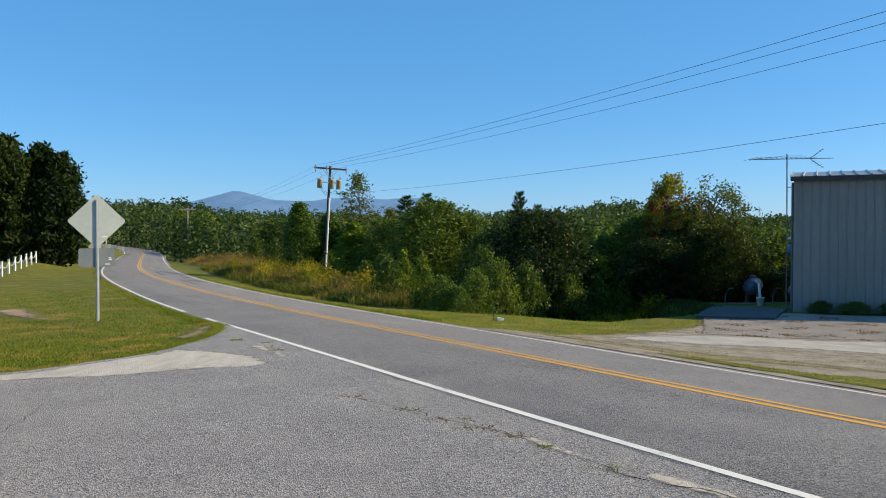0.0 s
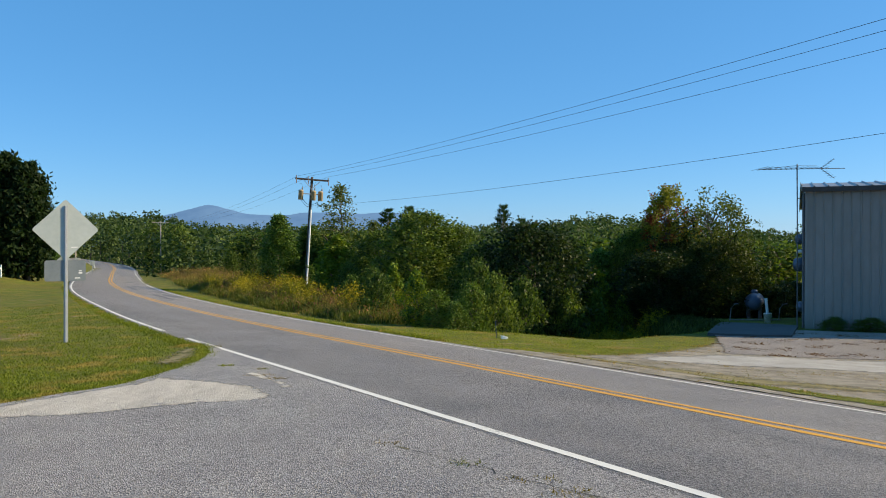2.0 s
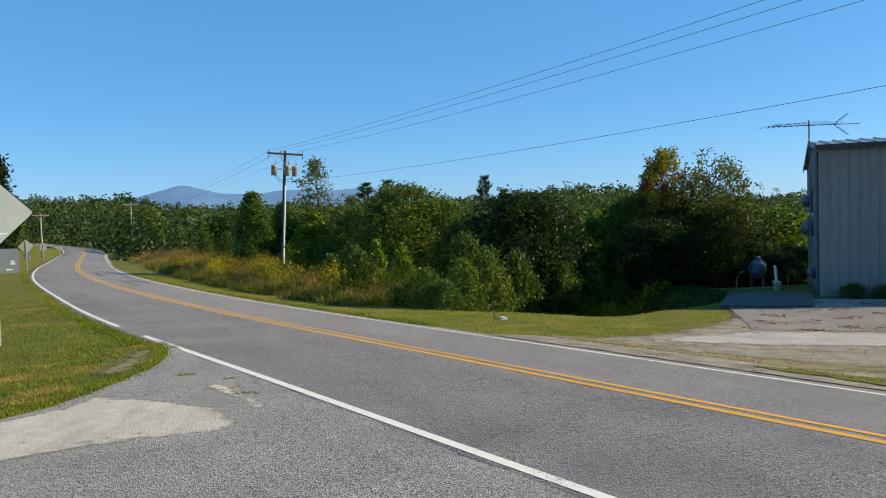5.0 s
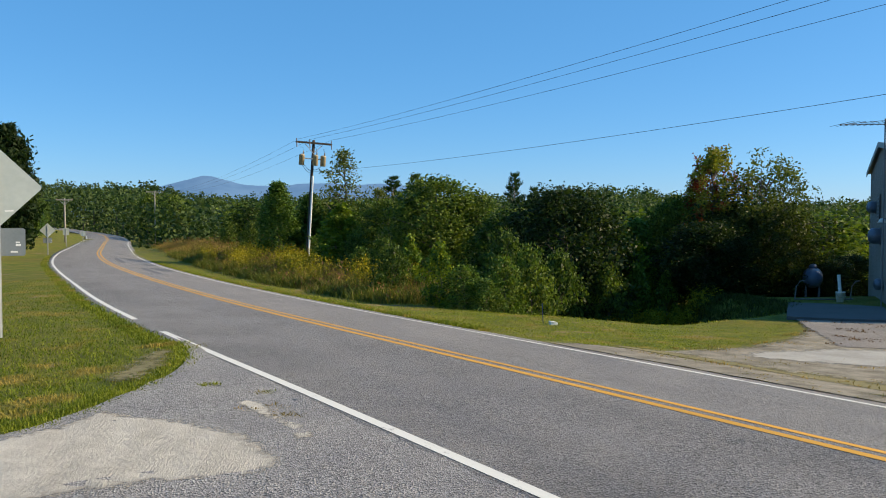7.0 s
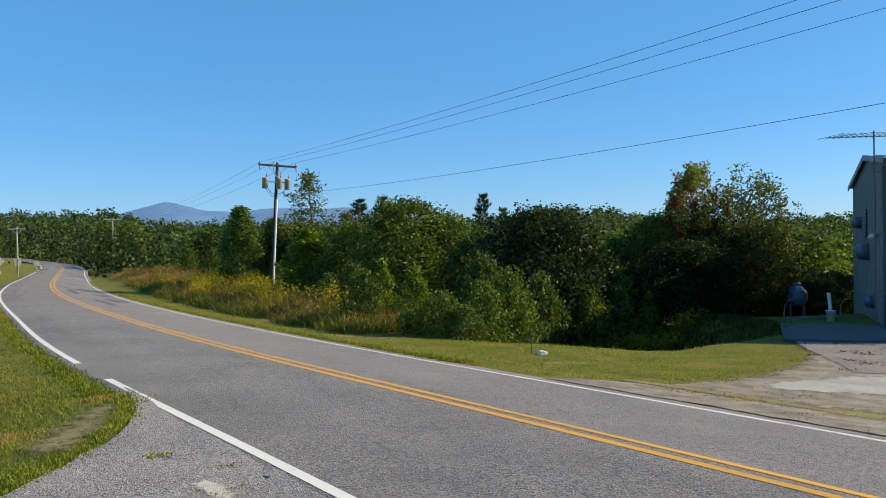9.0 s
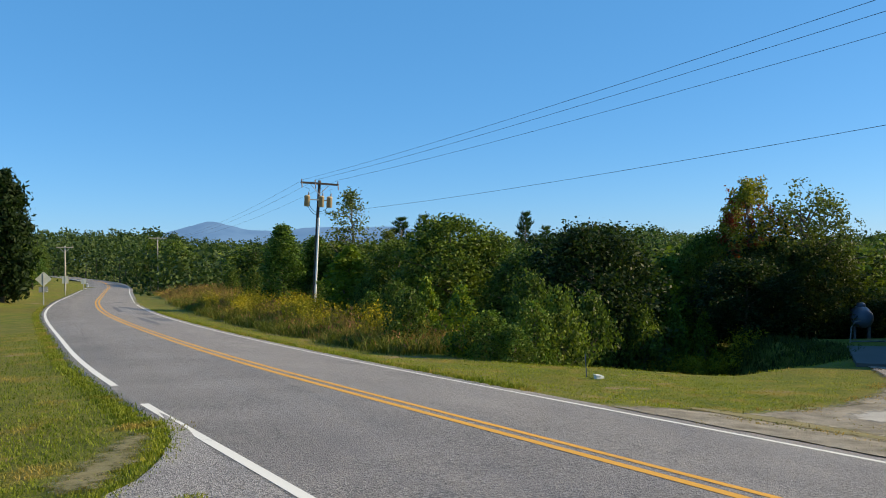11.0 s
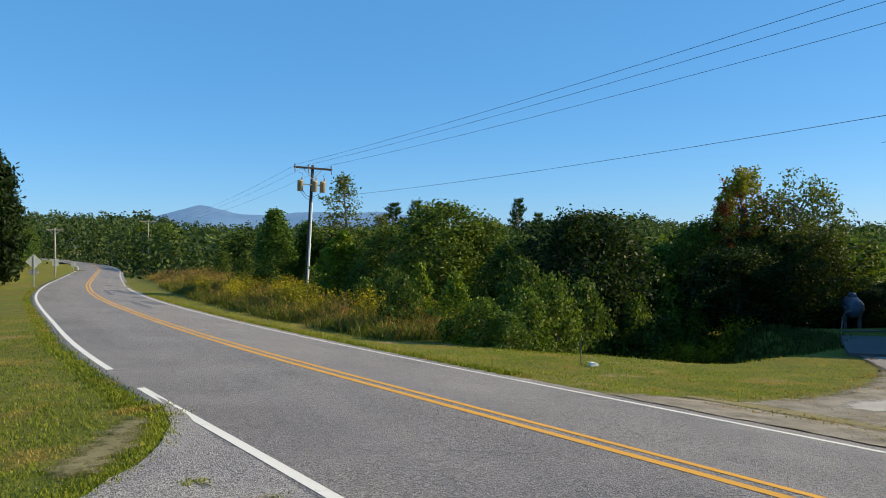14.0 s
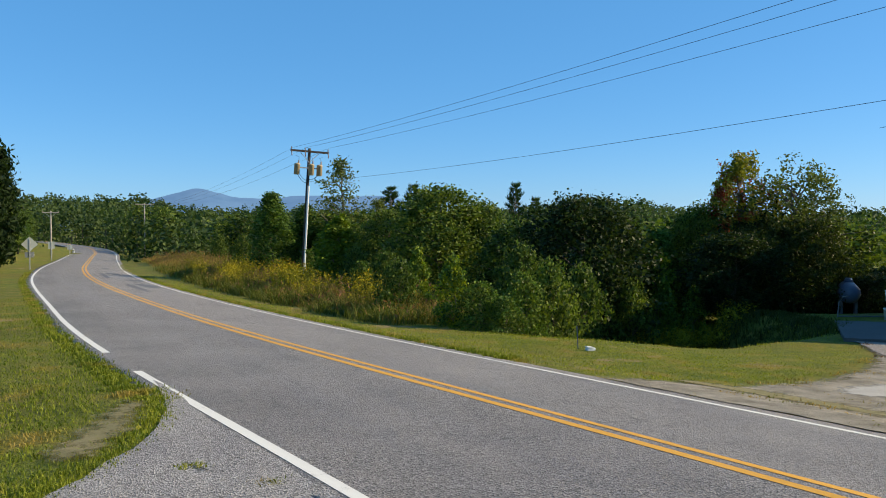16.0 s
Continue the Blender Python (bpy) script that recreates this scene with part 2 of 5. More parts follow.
M_SIDING = mottled("tan_metal_siding", (0.20, 0.19, 0.17), (0.265, 0.255, 0.232), 0.7, 0.5, 0.1, squash=(1, 1, 0.3), bumpy=0.03)
M_FASCIA = mottled("dark_fascia", (0.03, 0.027, 0.025), (0.06, 0.055, 0.05), 3, 0.55, bumpy=0.05)
M_ROOF = mottled("bare_metal_roof", (0.24, 0.24, 0.24), (0.36, 0.355, 0.345), 0.8, 0.45, 0.6, bumpy=0.04)
M_DRUM = mottled("drum_paint", (0.10, 0.12, 0.16), (0.18, 0.21, 0.27), 3, 0.4, 0.3, bumpy=0.03)
M_TANK = mottled("grey_tank_paint", (0.085, 0.11, 0.165), (0.13, 0.16, 0.23), 2, 0.4, bumpy=0.03)
M_WHITE = mottled("white_paint", (0.66, 0.66, 0.63), (0.82, 0.82, 0.80), 6, 0.6, bumpy=0.05)
M_GREYBOX = mottled("grey_plastic", (0.10, 0.10, 0.105), (0.18, 0.18, 0.19), 6, 0.6, bumpy=0.03)
M_MARKER = mottled("marker_post_paint", (0.05, 0.07, 0.14), (0.1, 0.13, 0.22), 6, 0.6, bumpy=0.03)


def line_paint(name, col, worn):
    m, nt, bsdf, out = material(name, 0.7, 0, 0.4)
    p = place(nt)
    wear = noise_of(nt, p, 26, 5, 0.75)
    wide = noise_of(nt, p, 1.4, 3, 0.6)
    both = blend(nt, 0.45, wear, wide)
    c = blend(nt, grey(nt, both, worn, worn + 0.1), col, (0.2, 0.19, 0.18))
    nt.links.new(c, bsdf.inputs["Base Color"])
    bump(nt, bsdf, wear, 0.4, 0.004)
    return m


M_LINE_W = line_paint("white_line_paint", (0.68, 0.66, 0.60), 0.565)
M_LINE_Y = line_paint("yellow_line_paint", (0.62, 0.31, 0.035), 0.60)


def ground_material():
    m, nt, bsdf, _ = material("mown_grass_ground", 0.95, 0, 0.15)
    p = place(nt)
    big, mid, small = noise_of(nt, p, 0.16, 4), noise_of(nt, p, 1.1, 5, 0.65), noise_of(nt, p, 22, 5, 0.7)
    col = steps(nt, mid, [(0.28, (0.082, 0.118, 0.015)), (0.5, (0.165, 0.182, 0.025)), (0.72, (0.28, 0.21, 0.046))])
    col = blend(nt, grey(nt, big, 0.42, 0.62), col, blend(nt, 0.6, col, (0.17, 0.14, 0.035)))
    col = blend(nt, grey(nt, small, 0.35, 0.62), blend(nt, 0.55, col, (0.03, 0.04, 0.01)), col)
    # bare soil shows where the turf is thin
    thin = blend(nt, 1.0, grey(nt, noise_of(nt, p, 0.45, 3), 0.62, 0.70), grey(nt, mid, 0.45, 0.6), "MULTIPLY")
    col = blend(nt, thin, col, (0.27, 0.19, 0.12))
    nt.links.new(col, bsdf.inputs["Base Color"])
    bump(nt, bsdf, small, 0.8, 0.05)
    return m


M_GROUND = ground_material()


def soft_edged(m, scale=9.0, reach=0.6):
    """Lets a sheet thin out raggedly towards its rim."""
    nt = m.node_tree
    out = next(n for n in nt.nodes if n.type == "OUTPUT_MATERIAL")
    src = out.inputs[0].links[0].from_socket
    at = nt.nodes.new("ShaderNodeAttribute")
    at.attribute_name = "rim"
    p = place(nt)
    n1 = noise_of(nt, p, scale, 6, 0.75)
    add = nt.nodes.new("ShaderNodeMath")
    add.operation = "MULTIPLY_ADD"
    nt.links.new(at.outputs["Fac"], add.inputs[0])
    add.inputs[1].default_value = reach
    nt.links.new(n1, add.inputs[2])
    k = nt.nodes.new("ShaderNodeMapRange")
    k.inputs[1].default_value, k.inputs[2].default_value = 0.72, 0.98
    nt.links.new(add.outputs[0], k.inputs[0])
    clear = nt.nodes.new("ShaderNodeBsdfTransparent")
    mix = nt.nodes.new("ShaderNodeMixShader")
    nt.links.new(k.outputs[0], mix.inputs[0])
    nt.links.new(clear.outputs[0], mix.inputs[1])
    nt.links.new(src, mix.inputs[2])
    nt.links.new(mix.outputs[0], out.inputs[0])
    return m

M_BARE = mottled("bare_soil", (0.20, 0.13, 0.08), (0.38, 0.28, 0.19), 3, 0.95, fine=10, bumpy=0.5)
M_STRAW = mottled("thin_dry_turf", (0.125, 0.115, 0.04), (0.25, 0.205, 0.10), 2.2, 0.95, fine=12, bumpy=0.7, dist=0.02)
M_PALE = soft_edged(M_PALE, 4, 0.8)
M_SAND, M_BARE, M_STRAW, M_GRAVEL = soft_edged(M_SAND, 7, 0.9), soft_edged(M_BARE, 6, 0.7), soft_edged(M_STRAW, 5, 0.6), soft_edged(M_GRAVEL, 5, 0.8)
M_APRON = soft_edged(M_APRON, 4, 1.3)
M_TURF = leaf_material("turf_blades", (0.092, 0.128, 0.016), (0.235, 0.26, 0.036), (0.34, 0.245, 0.065), 0.38, 0.6)
M_HAY = leaf_material("tall_dry_grass", (0.15, 0.105, 0.042), (0.36, 0.25, 0.095), (0.15, 0.16, 0.032), 0.44, 0.7)
M_GOLD = leaf_material("goldenrod_heads", (0.34, 0.24, 0.02), (0.52, 0.38, 0.03), gloss=0.7)
M_PURPLE = leaf_material("dry_seed_heads", (0.12, 0.06, 0.05), (0.22, 0.12, 0.09), gloss=0.8)
M_STEM = leaf_material("weed_leaves", (0.055, 0.07, 0.014), (0.16, 0.165, 0.034), gloss=0.6)
M_OAK = leaf_material("oak_leaves", (0.013, 0.034, 0.009), (0.118, 0.168, 0.036), (0.17, 0.15, 0.032), 0.15, 0.5)
# magnolia's own dark; also stands in for shade in lower crowns and hollow
M_DEEP = leaf_material("glossy_and_shade_leaves", (0.010, 0.022, 0.007), (0.065, 0.085, 0.025), gloss=0.5)
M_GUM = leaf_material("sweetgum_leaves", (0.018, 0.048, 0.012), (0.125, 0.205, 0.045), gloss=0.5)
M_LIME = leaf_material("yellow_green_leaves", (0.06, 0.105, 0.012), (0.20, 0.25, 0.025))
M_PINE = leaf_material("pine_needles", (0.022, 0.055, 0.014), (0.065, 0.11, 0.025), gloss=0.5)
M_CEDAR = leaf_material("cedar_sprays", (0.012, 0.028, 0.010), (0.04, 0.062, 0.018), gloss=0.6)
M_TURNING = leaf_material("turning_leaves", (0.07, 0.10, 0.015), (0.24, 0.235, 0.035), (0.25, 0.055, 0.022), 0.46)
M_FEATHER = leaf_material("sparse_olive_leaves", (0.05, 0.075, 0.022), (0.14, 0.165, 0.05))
M_WOODS = leaf_material("far_woods_leaves", (0.014, 0.034, 0.016), (0.078, 0.115, 0.042), (0.105, 0.115, 0.036), 0.2)


# ---- building helpers ----
def mesh_of(name, verts, faces, mat, smooth=False):
    me = bpy.data.meshes.new(name)
    verts = np.asarray(verts, np.float32)
    me.vertices.add(len(verts))
    me.vertices.foreach_set("co", verts.ravel())
    if isinstance(faces, np.ndarray):
        n, k = faces.shape
        me.loops.add(n * k)
        me.loops.foreach_set("vertex_index", faces.astype(np.int32).ravel())
        me.polygons.add(n)
        me.polygons.foreach_set("loop_start", np.arange(0, n * k, k, dtype=np.int32))
        me.polygons.foreach_set("loop_total", np.full(n, k, np.int32))
    else:
        me.clear_geometry()
        me.from_pydata([tuple(map(float, v)) for v in verts], [], faces)
    me.update(calc_edges=True)
    if smooth:
        me.polygons.foreach_set("use_smooth", np.ones(len(me.polygons), bool))
    me.materials.append(mat)
    return me


def part(name, bm, mat, parent=None, label="", smooth=False):
    me = bpy.data.meshes.new(name)
    bmesh.ops.recalc_face_normals(bm, faces=bm.faces)
    bm.to_mesh(me)
    bm.free()
    if smooth:
        me.polygons.foreach_set("use_smooth", np.ones(len(me.polygons), bool))
    me.materials.append(mat)
    ob = new(name, me)
    ob.parent = parent
    return tagged(ob, label)


def thing(name, label, category, at=None, group="", kind=""):
    e = new(name)
    e.empty_display_size = 0.2
    if at is not None:
        e.matrix_basis = at if isinstance(at, Matrix) else Matrix.Translation(at)
    return tagged(e, label, category, group, kind)


def box(bm, lo, hi, bevel=0.0, m=None):
    lo, hi = Vector(lo), Vector(hi)
    made = bmesh.ops.create_cube(bm, size=1)["verts"]
    s = hi - lo
    bmesh.ops.transform(bm, matrix=Matrix.Translation((lo + hi) / 2) @ Matrix.Diagonal((*s, 1)), verts=made)
    if bevel:
        edges = list({e for v in made for e in v.link_edges})
        made = [v for v in bmesh.ops.bevel(bm, geom=edges, offset=bevel, segments=2, affect="EDGES")["verts"]]
    if m is not None:
        bmesh.ops.transform(bm, matrix=m, verts=made)
    return bm


def tube(bm, path, radii, sides=8, caps=True):
    """A round tapered tube along a path."""
    rings = []
    path = [Vector(p) for p in path]
    for i, p in enumerate(path):
        way = (path[min(i + 1, len(path) - 1)] - path[max(i - 1, 0)]).normalized()
        a = way.cross(Vector((0.31, 0.17, 0.93)) if abs(way.z) < 0.9 else Vector((1, 0, 0))).normalized()
        b = way.cross(a)
        r = radii[i] if isinstance(radii, (list, tuple)) else radii
        rings.append([bm.verts.new(p + (a * math.cos(k * math.tau / sides) + b * math.sin(k * math.tau / sides)) * r) for k in range(sides)])
    for r0, r1 in zip(rings, rings[1:]):
        for k in range(sides):
            bm.faces.new((r0[k], r0[(k + 1) % sides], r1[(k + 1) % sides], r1[k]))
    if caps:
        bm.faces.new(rings[0][::-1])
        bm.faces.new(rings[-1])
    return bm


def lathe(bm, profile, sides=20, m=None):
    """A turned body from (radius, height) pairs, closed where the radius is nought."""
    rings, made = [], []
    for r, z in profile:
        if r < 1e-4:
            ring = [bm.verts.new((0, 0, z))]
        else:
            ring = [bm.verts.new((r * math.cos(k * math.tau / sides), r * math.sin(k * math.tau / sides), z)) for k in range(sides)]
        rings.append(ring)
        made += ring
    for r0, r1 in zip(rings, rings[1:]):
        for k in range(sides):
            q = (k + 1) % sides
            if len(r0) == 1 and len(r1) > 1:
                bm.faces.new((r0[0], r1[q], r1[k]))
            elif len(r1) == 1 and len(r0) > 1:
                bm.faces.new((r0[k], r0[q], r1[0]))
            elif len(r0) > 1:
                bm.faces.new((r0[k], r0[q], r1[q], r1[k]))
    for ring, flip in ((rings[0], True), (rings[-1], False)):
        if len(ring) > 1:
            bm.faces.new(ring[::-1] if flip else ring)
    if m is not None:
        bmesh.ops.transform(bm, matrix=m, verts=made)
    return bm


# ---- ground, road and paving ----
def axis_steps(lo, hi, near_lo, near_hi, fine, grow=1.13):
    a = list(np.arange(near_lo, near_hi, fine))
    s, v = fine, a[-1]
    while v < hi:
        s *= grow
        v += s
        a.append(v)
    s, v = fine, a[0]
    while v > lo:
        s *= grow
        v -= s
        a.insert(0, v)
    return np.array(a)


gx, gy = axis_steps(-4600, 4600, -34, 26, 0.55), axis_steps(-4600, 4700, -4, 62, 0.55)
GX, GY = np.meshgrid(gx, gy)
GZ = land(GX, GY)
nx, ny = len(gx), len(gy)
q = (np.arange(ny - 1)[:, None] * nx + np.arange(nx - 1)).ravel()
ground = new("ground", mesh_of("ground", np.c_[GX.ravel(), GY.ravel(), GZ.ravel()], np.c_[q, q + 1, q + nx + 1, q + nx], M_GROUND, True))
tagged(ground, "mown green and straw-coloured grass ground falling to woods", "ground", kind="structure")


def ribbon(name, off_a, off_b, lift, mat, y0=-60, y1=172, edge=0.0, cols=2, gaps=None, wob=0.0):
    """A strip along the road between two offsets from its centre line."""
    i = np.nonzero((CY >= y0) & (CY <= y1))[0]
    offs = np.linspace(off_a, off_b, cols)
    rows = []
    for k, o in enumerate(offs):
        w = wob * wavy(CX[i], CY[i], 2.1, k * 3.0) if wob and k in (0, cols - 1) else 0
        oo = o + w
        z = CZ[i] + np.where(oo < 0, -oo / HALF * BANK_L, oo / HALF * BANK_R) + lift
        rows.append(np.c_[CX[i] + CN[i, 0] * oo, CY[i] + CN[i, 1] * oo, z])
    if edge:
        for r, at in ((rows[0], 0), (rows[-1], len(rows))):
            s = r.copy()
            s[:, 2] -= edge
            rows.insert(at if at == 0 else len(rows), s)
    n = len(i)
    v = np.concatenate(rows)
    f = []
    for c in range(len(rows) - 1):
        k = np.arange(n - 1)
        if gaps is not None:
            k = k[[not any(a < CY[i[j]] < b for a, b in gaps) for j in k]]
        f.append(np.c_[c * n + k, (c + 1) * n + k, (c + 1) * n + k + 1, c * n + k + 1])
    me = mesh_of(name, v, np.concatenate(f), mat)
    if cols > 4:
        across = np.repeat(np.r_[0.0, np.linspace(0, 1, cols), 1.0], n) if edge else np.repeat(np.linspace(0, 1, cols), n)
        me.attributes.new("across", "FLOAT", "POINT").data.foreach_set("value", across.astype(np.float32))
    return new(name, me)


road = tagged(ribbon("road", -3.2, 3.33, 0.0, M_ROAD, edge=0.09, cols=29, wob=0.05),
              "worn grey two-lane asphalt road curving away downhill", "road", kind="structure")
line_w = [tagged(ribbon("edge_line", s * HALF - 0.055, s * HALF + 0.055, 0.004, M_LINE_W, gaps=g),
                 "worn white painted edge line on the road", "road marking", kind="structure")
          for s, g in ((-1, [(18.95, 19.03), (19.28, 19.4), (19.72, 20.45), (20.8, 20.88)]), (1, [(70, 74)]))]
line_y = [tagged(ribbon("centre_line", s * 0.12 - 0.055, s * 0.12 + 0.055, 0.004, M_LINE_Y),
                 "double yellow painted centre line on the road", "road marking", kind="structure") for s in (-1, 1)]


def patch_mesh(name, ring, lift, mat, cell=0.35, ragged=0.0, seed=1.0, thick=0.0, cut=False, grid=0.7, soft=0.0, open_road=False):
    """A sheet laid on the ground inside an outline, with a ragged edge."""
    pts = []
    n = len(ring)
    for a in range(n):
        (x0, y0), (x1, y1) = ring[a], ring[(a + 1) % n]
        m = max(1, int(math.hypot(x1 - x0, y1 - y0) / cell))
        for k in range(m):
            pts.append((x0 + (x1 - x0) * k / m, y0 + (y1 - y0) * k / m))
    rng = random.Random(int(seed * 10))
    if ragged:
        pts = [(x + ragged * rng.uniform(-1, 1), y + ragged * rng.uniform(-1, 1)) for x, y in pts]
    bm = bmesh.new()
    vs = [bm.verts.new((x, y, 0)) for x, y in pts]
    bm.faces.new(vs)
    lo, hi = np.min(pts, 0), np.max(pts, 0)
    for ax in (0, 1):
        k = math.floor(lo[ax] / grid) * grid + grid
        while k < hi[ax]:
            co, no = [0, 0, 0], [0, 0, 0]
            co[ax], no[ax] = k, 1
            bmesh.ops.bisect_plane(bm, geom=bm.verts[:] + bm.edges[:] + bm.faces[:], plane_co=co, plane_no=no)
            k += grid
    xy = np.array([v.co[:2] for v in bm.verts])
    zz = land(xy[:, 0], xy[:, 1], cut) + lift
    for v, z in zip(bm.verts, zz):
        v.co.z = z
    if thick:
        ext = bmesh.ops.extrude_face_region(bm, geom=bm.faces[:])
        for g in ext["geom"]:
            if isinstance(g, bmesh.types.BMVert):
                g.co.z -= thick
    rim = None
    if soft:
        xy = np.array([v.co[:2] for v in bm.verts])
        p0, p1 = np.array(ring), np.roll(np.array(ring), -1, 0)
        near = open_road & (np.abs(road_of(p0[:, 0], p0[:, 1])[0]) < 3.9) & (np.abs(road_of(p1[:, 0], p1[:, 1])[0]) < 3.9)
        p0, p1 = p0[~near], p1[~near]
        d = p1 - p0
        t = np.clip(((xy[:, None] - p0) * d).sum(2) / (d * d).sum(1), 0, 1)
        rim = np.linalg.norm(p0 + t[..., None] * d - xy[:, None], axis=2).min(1) / soft
    ob = part(name, bm, mat)
    if soft:
        ob.data.attributes.new("rim", "FLOAT", "POINT").data.foreach_set("value", np.clip(rim, 0, 1).astype(np.float32))
    return ob


def road_edge(off, ys):
    return [(float(np.interp(y, CY, CX + CN[:, 0] * off)), float(np.interp(y, CY, CY + CN[:, 1] * off))) for y in ys]


# the lot in front of the lawn: its road side follows the road's edge
LOT_LAWN = [(-4.85, 16.75), (-4.38, 15.75), (-4.13, 15.1), (-3.93, 14.3), (-3.88, 13.5), (-3.92, 12.7), (-4.02, 12.0), (-4.2, 11.25), (-4.65, 10.6), (-5.2, 9.75), (-6.4, 8.9), (-9.5, 7.6), (-16, 5.4), (-30, 1)]
lot_ring = road_edge(-3.05, list(np.arange(15.0, -6, -0.7)) + [-9, -12, -17, -25]) + [(4, -38), (-34, -38)] + LOT_LAWN[::-1]
lot = tagged(patch_mesh("parking_lot", lot_ring, 0.006, M_LOT, ragged=0.03, seed=2), "grey chip-seal parking lot beside the road", "parking lot", kind="structure")
sand_ring = [(-9.4, 7.5), (-7.6, 7.9), (-6.2, 8.35), (-5.2, 8.75), (-4.4, 8.95), (-3.6, 9.1), (-3.05, 9.45), (-2.5, 9.68), (-2.0, 9.72), (-1.8, 10.0), (-1.88, 10.4), (-2.3, 11.0), (-2.95, 11.5),
             (-3.45, 11.68), (-3.95, 12.0), (-4.12, 11.25), (-4.6, 10.6), (-5.15, 9.72), (-6.4, 8.85), (-8.0, 8.15)]
sand = tagged(patch_mesh("sand_patch", sand_ring, 0.0095, M_SAND, 0.18, 0.03, 3, grid=0.12, soft=0.42), "pale washed sand spread at the edge of the lot", "sand", kind="structure")
straw_ring = [(-4.6, 16.2), (-4.28, 15.5), (-4.05, 14.9), (-3.9, 14.2), (-3.86, 13.4), (-4.0, 12.7), (-4.4, 12.7), (-4.75, 13.3), (-4.8, 14.3), (-4.9, 15.4)]
tagged(patch_mesh("dry_verge", straw_ring, 0.018, M_STRAW, 0.15, 0.05, 4, grid=0.16, soft=0.5), "thin straw-coloured turf at the edge of the lawn", "verge", kind="structure")
bare_ring = [(-12.6, 21.2), (-11.7, 21.5), (-10.7, 20.0), (-9.7, 18.6), (-9.0, 17.6), (-9.5, 17.2), (-10.4, 18.0), (-11.3, 18.9), (-12.4, 20.2)]
tagged(patch_mesh("bare_patch", bare_ring, 0.012, M_BARE, 0.25, 0.05, 5, grid=0.3, soft=0.6), "patch of bare reddish soil in the lawn", "soil", kind="structure")


def streak(name, pts, width, mat, label, seed):
    rng = random.Random(seed)
    left = [(x + rng.uniform(0, width), y + rng.uniform(0, width * 0.6)) for x, y in pts]
    right = [(x - rng.uniform(0.2, 1) * width, y - rng.uniform(0.2, 0.7) * width) for x, y in pts]
    return tagged(patch_mesh(name, left + right[::-1], 0.0085, mat, 0.1, width * 0.1, seed, grid=0.08, soft=width * 0.9), label, "sand", kind="structure")


streak("sand_streak", [(-2.75, 12.2), (-2.45, 11.85), (-2.2, 11.5), (-2.0, 11.1), (-1.8, 10.7)], 0.2, M_SAND, "sandy dirt gathered beside the road's edge", 6)
streak("sand_streak", [(-0.65, 8.0), (-0.4, 7.7), (-0.15, 7.45), (0.05, 7.2)], 0.10, M_STRAW, "dry weeds and dirt gathered in a seam of the lot", 7)
streak("sand_streak", [(0.2, 7.05), (0.5, 6.75), (0.8, 6.42), (1.1, 6.1), (1.4, 5.75)], 0.10, M_STRAW, "dry weeds and dirt gathered in a seam of the lot", 8)
streak("sand_streak", [(1.45, 5.85), (1.75, 5.35), (2.0, 4.95), (2.3, 4.65), (2.6, 4.3), (2.95, 3.9)], 0.17, M_SAND, "sandy dirt gathered in a seam of the lot", 9)

# tar patches and cracks in the road
M_TAR = mottled("tar_repair", (0.085, 0.085, 0.087), (0.15, 0.147, 0.145), 3, 0.7, bumpy=0.2)
for n, (y, o, ln, wd) in enumerate([(46, 2.2, 1.8, 0.5), (52, 2.3, 1.3, 0.45), (62, 1.7, 1.6, 0.5), (43.5, 1.3, 3.4, 0.22), (57.5, 1.0, 5.0, 0.2), (73, 1.6, 1.4, 0.4)]):
    rng = random.Random(n)
    ang = np.linspace(0, math.tau, 13)[:-1]
    ring = []
    for a in ang:
        s = o + wd * math.cos(a) * rng.uniform(0.7, 1.2)
        yy = y + ln * math.sin(a) * rng.uniform(0.7, 1.2)
        ring += road_edge(s, (yy,))
    tagged(patch_mesh("tar_patch", ring, 0.004, M_TAR, 0.3, 0.04, n + 20), "dark tar repair in the worn asphalt", "tar patch", kind="structure")

M_CRACK = mottled("open_crack", (0.02, 0.02, 0.02), (0.05, 0.048, 0.045), 5, 0.95, bumpy=0.2)
for n, pts in enumerate([[(-3.3, 13.05), (-3.12, 12.85), (-2.95, 12.75)], [(-0.1, 7.38), (0.35, 6.9), (0.8, 6.4), (1.25, 5.95), (1.75, 5.25)], [(1.8, 5.15), (2.1, 4.65), (2.6, 4.2), (3.4, 3.3), (4.3, 2.3)],
                         [(-3.75, 7.4), (-3.5, 6.6), (-3.4, 6.0)]]):
    rng = random.Random(n + 50)
    mid = []
    for (x0, y0), (x1, y1) in zip(pts, pts[1:]):
        for k in range(6):
            mid.append((x0 + (x1 - x0) * k / 6 + rng.uniform(-0.035, 0.035), y0 + (y1 - y0) * k / 6 + rng.uniform(-0.035, 0.035)))
    wide = [rng.uniform(0.0015, 0.006) for _ in mid]
    ring = [(x - w, y - w * 0.7) for (x, y), w in zip(mid, wide)] + [(x + w, y + w * 0.7) for (x, y), w in zip(mid, wide)][::-1]
    tagged(patch_mesh("crack", ring, 0.011, M_CRACK, 0.2, 0.0, n + 40), "dark open crack along a seam of the lot", "crack", kind="structure")

